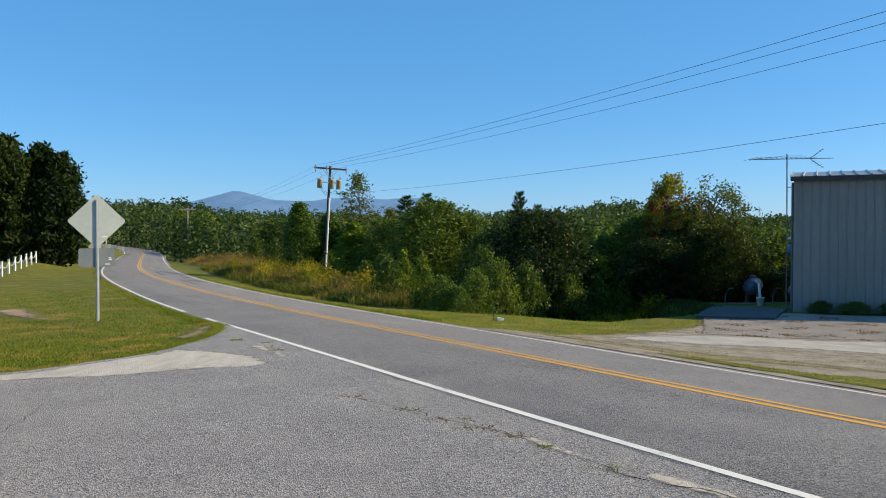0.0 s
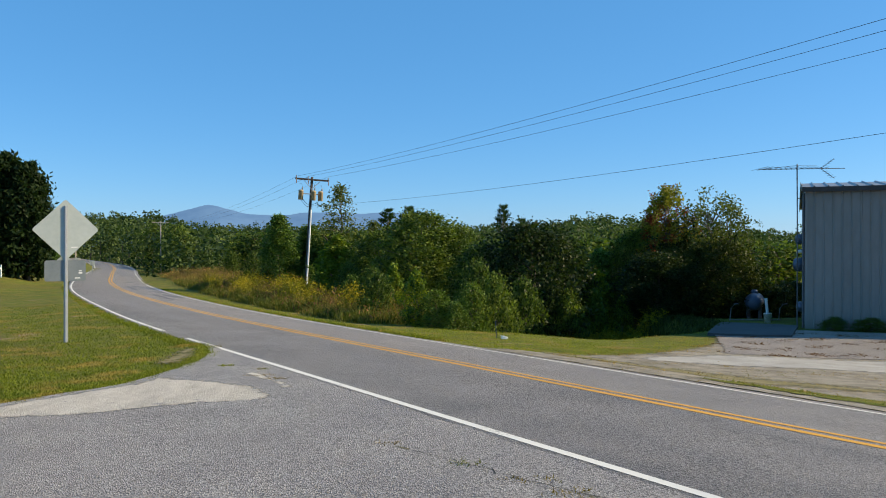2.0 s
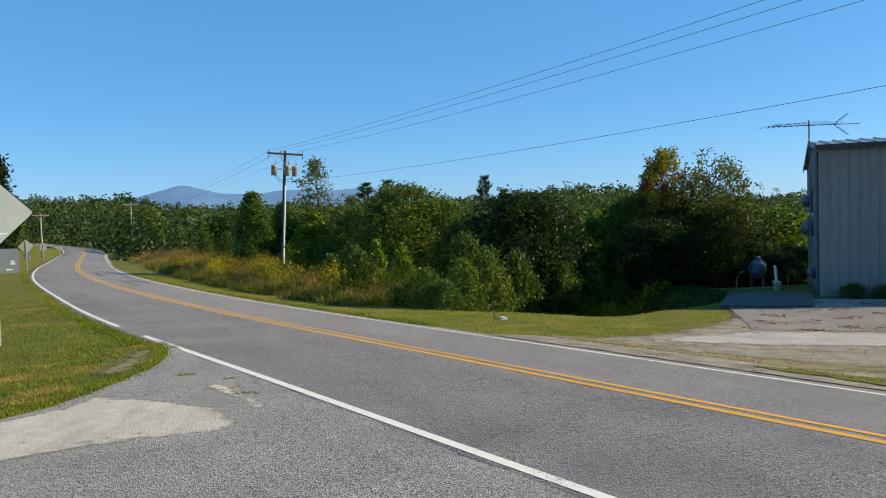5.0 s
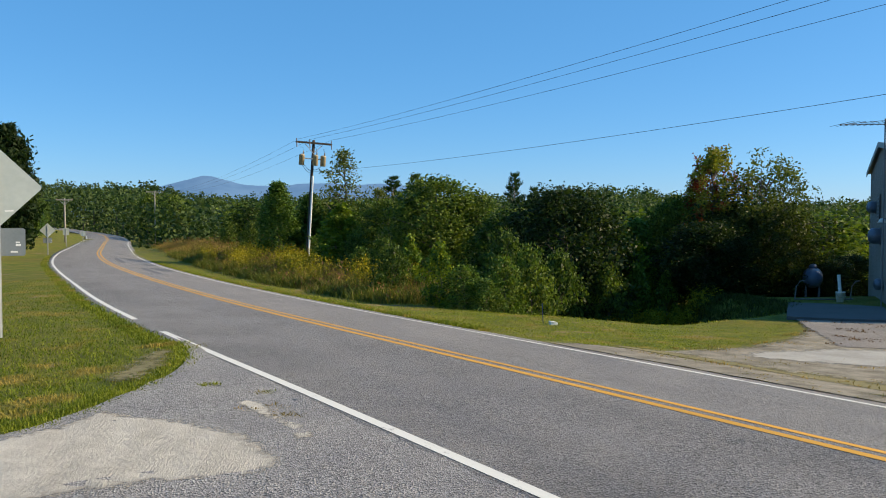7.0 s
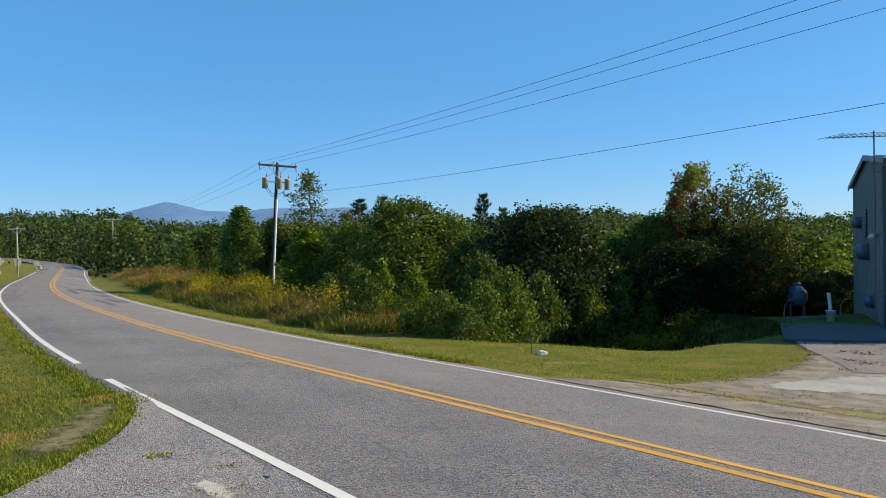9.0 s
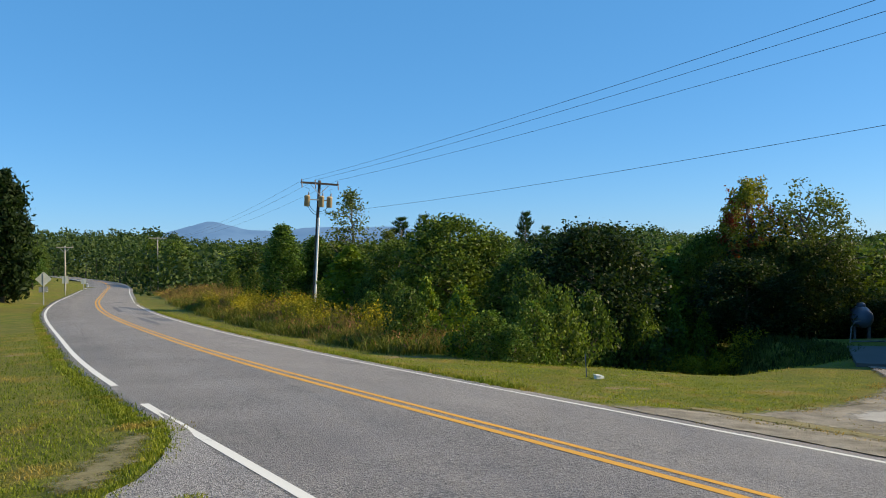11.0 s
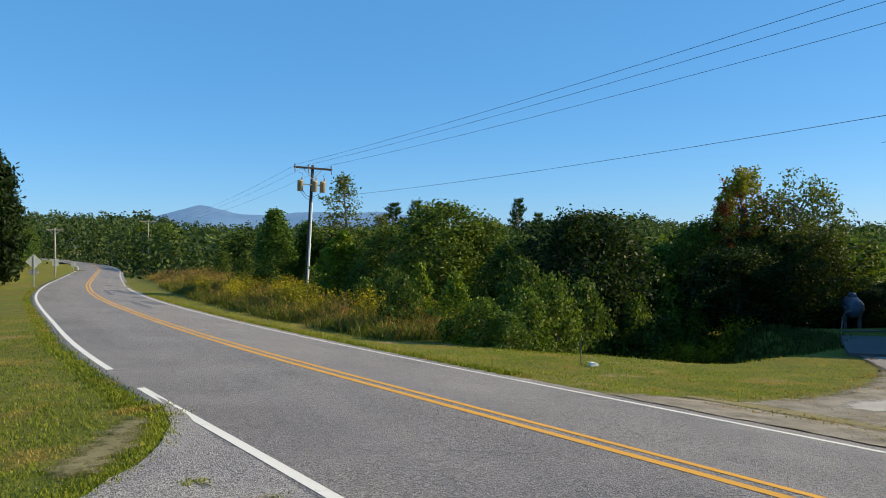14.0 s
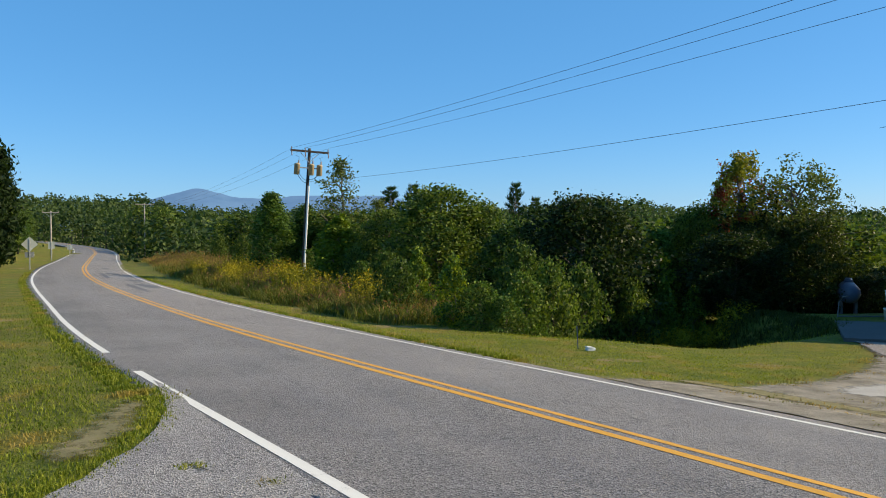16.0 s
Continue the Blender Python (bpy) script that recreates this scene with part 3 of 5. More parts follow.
# the drive, its apron and the pad by the metal building
drive_ring = road_edge(3.28, list(np.arange(17.6, 3, -1.0))) + [(17, 6), (24, 13), (24, 22), (17.5, 24.5), (12.8, 26.3), (9.2, 27.3), (8.2, 25.0), (6.9, 22.8), (5.2, 21.0), (4.2, 20.3), (3.2, 19.9), (2.2, 19.5)]
tagged(patch_mesh("gravel_drive", drive_ring, 0.012, M_GRAVEL, 0.25, 0.05, 10, grid=0.4, soft=0.9, open_road=True), "pale crushed-stone drive beside the road", "drive", kind="structure")
lane_ring = [(4.4, 19.3), (5.2, 20.2), (6.9, 20.9), (9.7, 20.8), (12.2, 20.3), (16, 18.4), (22, 15.2), (21, 12.6), (14, 15.4), (10.0, 17.2), (8.0, 17.9), (6.0, 18.4), (4.9, 18.7)]
tagged(patch_mesh("pale_lane", lane_ring, 0.018, M_PALE, 0.25, 0.06, 31, grid=0.3, soft=0.7), "pale compacted stone lane along the drive", "drive", kind="structure")
apron_ring = [(9.15, 27.3), (8.5, 25.0), (7.9, 22.9), (7.2, 20.9), (9.7, 20.75), (12.2, 20.4), (16, 18.6), (24, 14.6), (24, 23.0), (17.5, 26.3), (13.4, 28.2), (11.5, 28.6)]
tagged(patch_mesh("apron", apron_ring, 0.022, M_APRON, 0.25, 0.05, 11, grid=0.4, soft=0.45), "cracked old asphalt apron before the metal building", "apron", kind="structure")
strip_ring = [(4.45, 14.6), (5.2, 13.45), (5.8, 12.4), (6.45, 11.4), (7.15, 10.3), (9.4, 7.4), (10.8, 9.7), (9.1, 12.1), (7.8, 13.0), (6.7, 13.3), (5.9, 13.9), (5.2, 14.5)]
tagged(patch_mesh("grass_strip", strip_ring, 0.02, M_GROUND, 0.2, 0.08, 12), "strip of rough grass between road and drive", "verge", kind="structure")
tagged(patch_mesh("dry_verge", [(1.9, 19.9), (2.6, 18.7), (3.4, 17.6), (4.2, 16.6), (5.0, 16.8), (4.6, 18.0), (3.8, 19.3), (2.9, 20.2)], 0.019, M_STRAW, 0.2, 0.05, 13, grid=0.2, soft=0.5),
       "thin straw-coloured turf growing into the gravel", "verge", kind="structure")

tagged(patch_mesh("dry_verge", [(2.0, 19.3), (2.7, 18.2), (3.6, 16.8), (4.5, 15.3), (5.4, 13.9), (6.3, 14.4), (8.0, 13.6), (9.6, 12.6), (9.9, 13.6), (8.2, 15.2), (6.6, 16.2), (5.4, 17.4), (4.2, 18.7), (3.0, 19.7)], 0.0165, M_STRAW, 0.2, 0.08, 33, grid=0.25, soft=0.9),
       "straw-coloured turf and gravel along the drive", "verge", kind="structure")
pad_ring = [(10.8, 31.2), (8.95, 27.1), (11.25, 25.9), (13.05, 29.5)]
tagged(patch_mesh("concrete_pad", pad_ring, 0.09, M_CONCRETE, 0.5, 0.01, 32, thick=0.2), "low dark grey concrete pad beside the metal building", "pad", kind="structure")

# ---- far hills ----
def ridge(name, y, pts, mat, label, depth=900, base=-120):
    xs = np.linspace(pts[0][0], pts[-1][0], 260)
    px, pz = np.array(pts, float).T
    z = hermite(px, pz, xs) + 2.2 * np.array([noise.noise((x * 0.012, 3.1, y * 0.01)) for x in xs]) + 1.6 * np.array([noise.noise((x * 0.05, 7.7, 0)) for x in xs])
    rows = []
    for d, k in ((-depth, 0.0), (-depth * 0.45, 0.55), (0, 1.0), (depth * 0.2, 0.8)):
        wob = 0 if k in (0.0, 1.0) else 26 * np.array([noise.noise((x * 0.006, d * 0.01, 1.7)) for x in xs])
        rows.append(np.c_[xs * (1 + d / y), np.full(len(xs), y + d), base + (z - base) * k + wob])
    n = len(xs)
    k = np.arange(n - 1)
    f = np.concatenate([np.c_[c * n + k, c * n + k + 1, (c + 1) * n + k + 1, (c + 1) * n + k] for c in range(3)])
    return tagged(new(name, mesh_of(name, np.concatenate(rows), f, mat, True)), label, "mountain", kind="structure")


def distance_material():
    m, nt, bsdf, out = material("haze_blue_mountain", 1.0, 0, 0.0)
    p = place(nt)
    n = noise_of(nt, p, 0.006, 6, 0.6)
    # distance haze is put into the blue base colour, which also glows
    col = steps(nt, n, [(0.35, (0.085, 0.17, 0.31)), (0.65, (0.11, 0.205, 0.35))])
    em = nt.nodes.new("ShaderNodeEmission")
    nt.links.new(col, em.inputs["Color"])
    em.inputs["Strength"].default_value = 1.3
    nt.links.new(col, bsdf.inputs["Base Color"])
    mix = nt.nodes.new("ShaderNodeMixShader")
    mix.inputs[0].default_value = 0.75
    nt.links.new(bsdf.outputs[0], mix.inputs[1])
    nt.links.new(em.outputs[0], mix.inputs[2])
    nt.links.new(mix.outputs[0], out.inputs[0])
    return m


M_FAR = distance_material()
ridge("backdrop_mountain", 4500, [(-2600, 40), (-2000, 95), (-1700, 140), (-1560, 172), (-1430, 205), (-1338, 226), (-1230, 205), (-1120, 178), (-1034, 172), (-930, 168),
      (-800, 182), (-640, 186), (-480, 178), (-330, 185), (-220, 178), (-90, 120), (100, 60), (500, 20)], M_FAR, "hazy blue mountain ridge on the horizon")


# ---- trees and shrubs ----
RNG = np.random.default_rng(7)


def quads(c, size, rng, droop=0.0, long=1.5, facing=None):
    """Small pointed leaves: one four-sided blade at each centre."""
    n = len(c)
    a = rng.normal(size=(n, 3))
    a[:, 2] = a[:, 2] * 0.6 - droop
    if facing is not None:
        a = a * 0.7 + facing
    a /= np.linalg.norm(a, axis=1)[:, None]
    b = np.cross(a, rng.normal(size=(n, 3)))
    b /= np.linalg.norm(b, axis=1)[:, None] + 1e-9
    s = (size * rng.uniform(0.65, 1.3, n))[:, None]
    v = np.stack([c - a * s * 0.5 * long, c + b * s * 0.42 - a * s * 0.06, c + a * s * 0.5 * long, c - b * s * 0.42 - a * s * 0.06], 1).reshape(-1, 3)
    return v, np.arange(4 * n).reshape(-1, 4)


SHAPES = {
    "round": lambda u: np.sqrt(np.clip(1 - ((u - 0.45) / 0.56) ** 2, 0.02, 1)),
    "egg": lambda u: np.clip(np.sin(np.pi * np.clip(u, 0.02, 1) ** 0.62), 0.08, 1),
    "cone": lambda u: np.clip(1.02 - u, 0.05, 1) ** 0.75 * (0.55 + 0.45 * np.clip(u * 6, 0, 1)),
    "column": lambda u: np.clip(1 - u ** 5, 0.12, 1) * (0.75 + 0.25 * np.clip(u * 5, 0, 1)),
    "vase": lambda u: 0.42 + 0.58 * np.sin(np.pi * np.clip(u, 0, 1) ** 1.25),
    "heap": lambda u: np.sqrt(np.clip(1 - u ** 2, 0.05, 1)),
}


def make_tree(name, label, height, rad, low, shape, clumps, per, sigma, leaf, mats, seed, droop=0.0, long=1.5, spikes=0, ragged=0.28, category="tree", trunk_r=None, lean=0.0, by_height=0.0):
    """A tree of the given height: tapered trunk with limbs, and a crown of small leaves in clumps."""
    rng = np.random.default_rng(seed)
    root = thing(name, label, category)
    u = rng.uniform(0, 1, clumps) ** 0.85
    ang = rng.uniform(0, math.tau, clumps)
    edge = SHAPES[shape](u) * rad * (1 + ragged * (np.sin(ang * 3 + seed) * 0.5 + np.sin(ang * 5 + u * 9 + seed * 2) * 0.5 + rng.normal(0, 0.45, clumps)))
    r = np.abs(edge) * np.clip(rng.uniform(0.25, 1.05, clumps), 0, 1) ** 0.5
    lo = height * low
    h = lo + (height - lo) * u * 0.97
    c = np.c_[np.cos(ang) * r + lean * h, np.sin(ang) * r, h]
    if spikes:
        k = rng.choice(clumps, spikes, replace=False)
        k2 = np.repeat(k, 4)
        top = c[k2].copy()
        top[:, 2] += np.tile([0.25, 0.55, 0.85, 1.15], spikes) * height * 0.09
        top[:, :2] += rng.normal(0, 0.06, (len(k2), 2))
        c = np.concatenate([c, top])
    # trunk and limbs
    bm = bmesh.new()
    tr = trunk_r or height * 0.017
    bend = rng.normal(0, 0.12, (6, 2))
    zs = np.linspace(-0.3, height * 0.93, 7)
    path = [(lean * z + (bend[min(i, 5)][0] if i > 1 else 0), (bend[min(i, 5)][1] if i > 1 else 0), z) for i, z in enumerate(zs)]
    tube(bm, path, [tr * (1.25 if i == 0 else 1 - 0.14 * i) for i in range(7)], 7)
    for k in rng.choice(len(c), min(len(c), 26), replace=False):
        e = Vector(c[k])
        f = min(max((e.z - r[k % clumps] * 0.6) / (height * 0.93), 0.12), 0.92)
        b = Vector((lean * f * height, 0, f * height * 0.93))
        mid = b.lerp(e, 0.5) + Vector((0, 0, 0.08 * height * rng.uniform(0.0, 0.6)))
        tube(bm, [b, mid, e], [tr * 0.4, tr * 0.26, tr * 0.08], 4, False)
    part("trunk", bm, M_BARK, root, smooth=True)
    # leaves
    per_mat = np.array_split(rng.permutation(len(c)), len(mats)) if len(mats) > 1 else [np.arange(len(c))]
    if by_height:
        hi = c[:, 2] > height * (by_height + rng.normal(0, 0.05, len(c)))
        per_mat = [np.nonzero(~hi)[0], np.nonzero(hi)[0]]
    for mat, idx in zip(mats, per_mat):
        cc = np.repeat(c[idx], per, 0)
        cc = cc + rng.normal(0, 1, cc.shape) * sigma * np.array([1, 1, 0.75])
        cc[:, 2] = np.maximum(cc[:, 2], 0.05)
        out = cc - np.array([0, 0, height * (low + 1) * 0.45])
        out /= np.linalg.norm(out, axis=1)[:, None] + 1e-6
        v, f = quads(cc, leaf, rng, droop, long, None)
        ob = new("crown", mesh_of("crown", v, f, mat))
        ob.parent = root
    return root


def make_pine(name, label, height, seed):
    """A young pine: whorls of upswept limbs with tufts of needles, open at the top."""
    rng = np.random.default_rng(seed)
    root = thing(name, label, "pine tree")
    bm = bmesh.new()
    tube(bm, [(0, 0, -0.3), (0.03, 0.02, height * 0.5), (0, 0, height * 0.97)], [height * 0.017, height * 0.012, 0.02], 7)
    tips = []
    for w in np.linspace(0.16, 0.97, 16):
        reach = height * 0.25 * (1.07 - w) ** 0.7
        for k in range(5):
            a = k * math.tau / 6 + w * 17 + rng.normal(0, 0.25)
            e = Vector((math.cos(a) * reach, math.sin(a) * reach, height * w + reach * rng.uniform(0.35, 1.0)))
            tube(bm, [(0, 0, height * w), e], [height * 0.005, 0.01], 4, False)
            for f in (0.5, 0.78, 1.0):
                tips.append(Vector((0, 0, height * w)).lerp(e, f))
    tips.append(Vector((0, 0, height)))
    part("trunk", bm, M_BARK, root, smooth=True)
    c = np.repeat(np.array(tips), 15, 0)
    d = rng.normal(size=c.shape)
    d[:, 2] = np.abs(d[:, 2]) * 1.3 + 0.7
    d /= np.linalg.norm(d, axis=1)[:, None]
    L = rng.uniform(0.25, 0.5, len(c))[:, None]
    s = np.cross(d, rng.normal(size=c.shape))
    s /= np.linalg.norm(s, axis=1)[:, None]
    v = np.stack([c - s * 0.028, c + s * 0.028, c + d * L + s * 0.012, c + d * L - s * 0.012], 1).reshape(-1, 3)
    ob = new("crown", mesh_of("crown", v, np.arange(len(v)).reshape(-1, 4), M_PINE))
    ob.parent = root
    return root


OAK = make_tree("oak_tree", "full round olive-green oak at the edge of the woods", 7, 2.5, 0.1, "round", 420, 40, 0.26, 0.125, [M_OAK], 11)
DEEP = make_tree("magnolia_tree", "dark round tree with glossy leaves above the verge", 6, 2.6, 0.06, "round", 420, 40, 0.27, 0.12, [M_DEEP], 12)
GUM = make_tree("sweetgum_tree", "bright green pointed sweetgum at the edge of the field", 7, 1.9, 0.08, "cone", 330, 36, 0.22, 0.13, [M_GUM], 13)
LIME = make_tree("maple_sapling", "yellow-green young maple among darker trees", 5, 1.3, 0.15, "egg", 150, 26, 0.2, 0.16, [M_LIME], 14)
FEATHER = make_tree("locust_tree", "tall thin tree with sparse feathery leaves", 8, 1.7, 0.35, "egg", 90, 26, 0.24, 0.13, [M_FEATHER], 15, ragged=0.5)
# maple and cherry: shade on the lower crown is put into dark leaves
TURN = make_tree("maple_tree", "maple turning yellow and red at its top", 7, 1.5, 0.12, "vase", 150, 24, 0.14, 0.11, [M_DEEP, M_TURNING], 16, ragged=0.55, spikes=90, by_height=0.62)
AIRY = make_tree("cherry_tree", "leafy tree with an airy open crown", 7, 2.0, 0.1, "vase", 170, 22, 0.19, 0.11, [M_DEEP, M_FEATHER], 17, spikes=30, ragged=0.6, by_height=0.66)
PINE = make_pine("pine_tree", "young dark green pine rising above the woods", 8, 18)
CEDAR = make_tree("cypress_tree", "tall dense dark green cypress in a row", 9, 1.75, 0.02, "column", 380, 26, 0.26, 0.19, [M_CEDAR], 19, droop=-0.9, long=2.2, ragged=0.18)
SHRUB = make_tree("shrub", "leafy green shrub at the edge of the verge", 2.2, 1.2, 0.0, "heap", 110, 36, 0.16, 0.095, [M_OAK, M_GUM], 20, category="shrub", trunk_r=0.03)
BRIGHT = make_tree("vine_shrub", "bright green shrub overgrown with vines", 2.8, 0.9, 0.0, "egg", 110, 34, 0.15, 0.105, [M_LIME, M_GUM], 21, category="shrub", trunk_r=0.03)
DULL = make_tree("wild_shrub", "dull olive shrub below the trees", 2.4, 1.4, 0.0, "heap", 120, 34, 0.18, 0.10, [M_OAK], 22, category="shrub", trunk_r=0.03)
OAK_BACK = make_tree("woodland_tree", "olive-green tree within the woods", 7, 2.4, 0.1, "round", 170, 20, 0.36, 0.25, [M_OAK], 23)
GUM_BACK = make_tree("woodland_sapling", "green pointed tree within the woods", 7, 1.9, 0.08, "cone", 130, 20, 0.32, 0.25, [M_GUM, M_OAK], 24)
KIN = {"oak_back": (OAK_BACK, 7), "gum_back": (GUM_BACK, 7), "oak": (OAK, 7), "deep": (DEEP, 6), "gum": (GUM, 7), "lime": (LIME, 5), "feather": (FEATHER, 8), "turn": (TURN, 7.4), "airy": (AIRY, 7.4),
       "pine": (PINE, 8.1), "cedar": (CEDAR, 9), "shrub": (SHRUB, 2.2), "bright": (BRIGHT, 2.8), "dull": (DULL, 2.4)}
USED = set()


def plant(kind, x, y, top, wide=None, turn=0.0, group="trees of the woods"):
    ob, h = KIN[kind]
    z = float(land(np.array([x]), np.array([y]))[0])
    sc = max(top - z, 0.5) / h
    m = Matrix.Translation((x, y, z - 0.03)) @ Matrix.Rotation(turn, 4, "Z") @ Matrix.Diagonal((max(wide or sc, 0.6 * sc), max(wide or sc, 0.6 * sc), sc, 1))
    if kind in USED:
        ob = copy_thing(ob, m @ Matrix.Diagonal((1 / ob.scale.x, 1 / ob.scale.y, 1 / ob.scale.z, 1)))
    else:
        ob.matrix_basis = m
        USED.add(kind)
    return tagged(ob, group=group)


# trees that stand out, front to back
plant("deep", 4.3, 37.5, 2.75, 1.0, 0.3)
plant("oak", -1.2, 46, 3.65, 1.0, 1.0)
plant("oak", 0.9, 47.5, 2.9, 0.8, 2.3)
plant("gum", -12.6, 62, 4.05, 1.0, 0.2)
plant("gum", -10.6, 64, 3.3, 0.9, 1.2)
plant("feather", -7.6, 60, 6.2, 1.05, 0.5)
plant("feather", -5.3, 62, 3.6, 0.8, 1.9)
plant("lime", -6.6, 50.5, 2.2, 1.1, 0.0)
plant("pine", -5.1, 75, 4.95, 0.95, 0.1)
plant("pine", -3.2, 76, 5.2, 0.9, 0.9)
plant("pine", -1.6, 73, 4.4, 0.9, 0.4)
plant("pine", 6.05, 80, 5.5, 0.85, 0.7)
plant("pine", 7.9, 80, 4.2, 0.75, 1.7)
plant("pine", 10.4, 78, 3.3, 0.8, 2.6)
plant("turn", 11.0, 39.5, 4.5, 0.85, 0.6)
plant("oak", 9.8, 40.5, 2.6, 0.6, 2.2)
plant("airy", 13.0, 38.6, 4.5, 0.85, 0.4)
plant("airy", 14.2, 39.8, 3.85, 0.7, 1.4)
plant("deep", 11.8, 39.4, 1.9, 0.7, 2.0)
plant("deep", 14.2, 40.6, 1.9, 0.7, 1.0)
plant("deep", 10.0, 37.2, 1.4, 0.7, 3.0)
plant("deep", 12.9, 38.3, 1.9, 0.6, 4.0)
plant("deep", 10.9, 38.4, 1.6, 0.55, 5.0)
plant("lime", 7.3, 38.2, 0.4, 0.8, 1.0)
plant("gum", 7.9, 40.0, 1.5, 0.7, 2.0)
plant("oak", -3.8, 50, 2.6, 0.8, 0.3)
plant("oak", 2.3, 42.5, 1.9, 0.8, 0.8)
plant("oak", 7.0, 45, 2.2, 0.85, 1.3)
plant("lime", 17.6, 50, 1.3, 1.1, 1.3)
plant("oak", 21.5, 52, 1.2, 0.9, 0.5)
plant("lime", 25.2, 55, 0.9, 1.1, 2.5)
plant("oak", 30.0, 57, 1.0, 0.9, 2.9)
# shrubs along the verge
for k, x, y, top, w in [("bright", -0.9, 30.4, 0.75, 1.0), ("shrub", -0.1, 29.9, 0.05, 1.0), ("shrub", 1.2, 30.4, 0.25, 1.0), ("dull", 2.2, 31.4, 0.45, 1.0), ("shrub", 0.6, 29.4, -0.35, 0.8),
                        ("dull", -2.6, 33.5, 0.5, 0.9), ("bright", -2.0, 34.5, 0.9, 0.8), ("dull", 3.4, 33.2, 0.2, 0.9), ("bright", 7.0, 36.3, -0.3, 0.8), ("bright", 8.3, 36.8, -0.6, 0.8),
                        ("dull", 5.6, 35.2, -0.4, 0.9), ("dull", 1.6, 34.5, 0.9, 1.0), ("shrub", -4.4, 40, 0.2, 0.9), ("dull", -5.2, 45, 0.6, 0.9), ("dull", -3.3, 38.5, 0.6, 0.9),
                        ("dull", 17.0, 43.0, -0.9, 1.0), ("bright", 18.8, 46.0, -0.3, 1.1), ("dull", -15.5, 66, 1.0, 0.9), ("dull", -20.5, 78, 0.9, 1.1), ("shrub", -9.2, 56, 0.2, 0.7)]:
    plant(k, x, y, top, w * 0.6, (x * 7.3) % 6.28, "shrubs along the verge")
for x, y, top, w in [(16.4, 39.6, -0.3, 0.8), (17.6, 40.4, -0.1, 0.8), (15.6, 40.8, 0.2, 0.8)]:
    plant("deep", x, y, top, w * 0.6, x, "shrubs along the verge")
# unseen trees added behind the metal building to shade those beside it
for x, y, top, w in [(22.2, 42.0, 4.4, 0.6), (24.5, 44.0, 4.6, 0.7), (21.6, 38.4, 4.2, 0.5), (25.0, 41.5, 4.8, 0.8)]:
    plant("oak_back", x, y, top, w, x)
# filling ranks behind
_r = random.Random(5)
FRONT = [(-33, 118), (-24, 94), (-17, 75), (-11, 63), (-4, 51), (3, 42), (9, 42), (16, 44), (24, 52), (40, 62)]
for n in range(76):
    a = _r.uniform(0, len(FRONT) - 1.001)
    i, f = int(a), a % 1
    x = FRONT[i][0] * (1 - f) + FRONT[i + 1][0] * f
    y = FRONT[i][1] * (1 - f) + FRONT[i + 1][1] * f
    back = _r.uniform(0.5, 26)
    x, y = x + back * 0.25 + _r.uniform(-1, 1), y + back
    d = y - 6
    rise = _r.uniform(0.004, 0.020) if x < 9 else _r.uniform(-0.008, 0.006)
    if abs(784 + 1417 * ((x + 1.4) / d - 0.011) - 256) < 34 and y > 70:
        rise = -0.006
    plant(_r.choice(["oak_back", "oak_back", "gum_back", "oak_back", "gum_back", "pine" if y > 60 else "oak_back"]), x, y, 1.7 + d * rise, _r.uniform(0.8, 1.1), _r.uniform(0, 6.28))
# trees that shade the road beyond the bend
for x, y, top, w in [(-46.5, 140, 4.2, 1.0), (-43.5, 134, 3.4, 0.9), (-52.5, 156, 5.6, 1.1), (-60.0, 166, 6.2, 1.1), (-49.0, 149, 4.8, 1.0)]:
    plant("oak_back", x, y, top, w, x)
# the cypress row behind the fence, and trees beyond it
for n in range(10):
    plant("cedar", -31.3 - 1.75 * n, 60.6 + 0.9 * (n % 2) - 0.6 * n, [8.0, 8.7, 9.2, 8.9, 9.5, 9.1, 9.6, 9.3, 9.5, 9.2][n], 1.05, n * 1.7, "cypress row")
for x, y, top, k in [(-38.5, 80, 4.6, "lime"), (-41, 84, 5.0, "oak"), (-44, 88, 4.4, "oak"), (-37.5, 76, 3.6, "oak"), (-46.5, 98, 3.2, "gum"), (-50, 104, 3.8, "oak"), (-35.5, 70, 3.2, "lime"),
                     (-58, 120, 4.6, "oak"), (-64, 128, 5.5, "oak"), (-55, 113, 3.5, "gum")]:
    plant(k, x - 2.2, y, top + 0.4, 0.85, x, "trees beyond the cypress row")
for n in range(9):
    plant("dull", -38.6 - n * 1.75, 74 + n * 3.6, 0.3 + 0.2 * (n % 3), 0.7, n * 2.2, "shrubs along the verge")


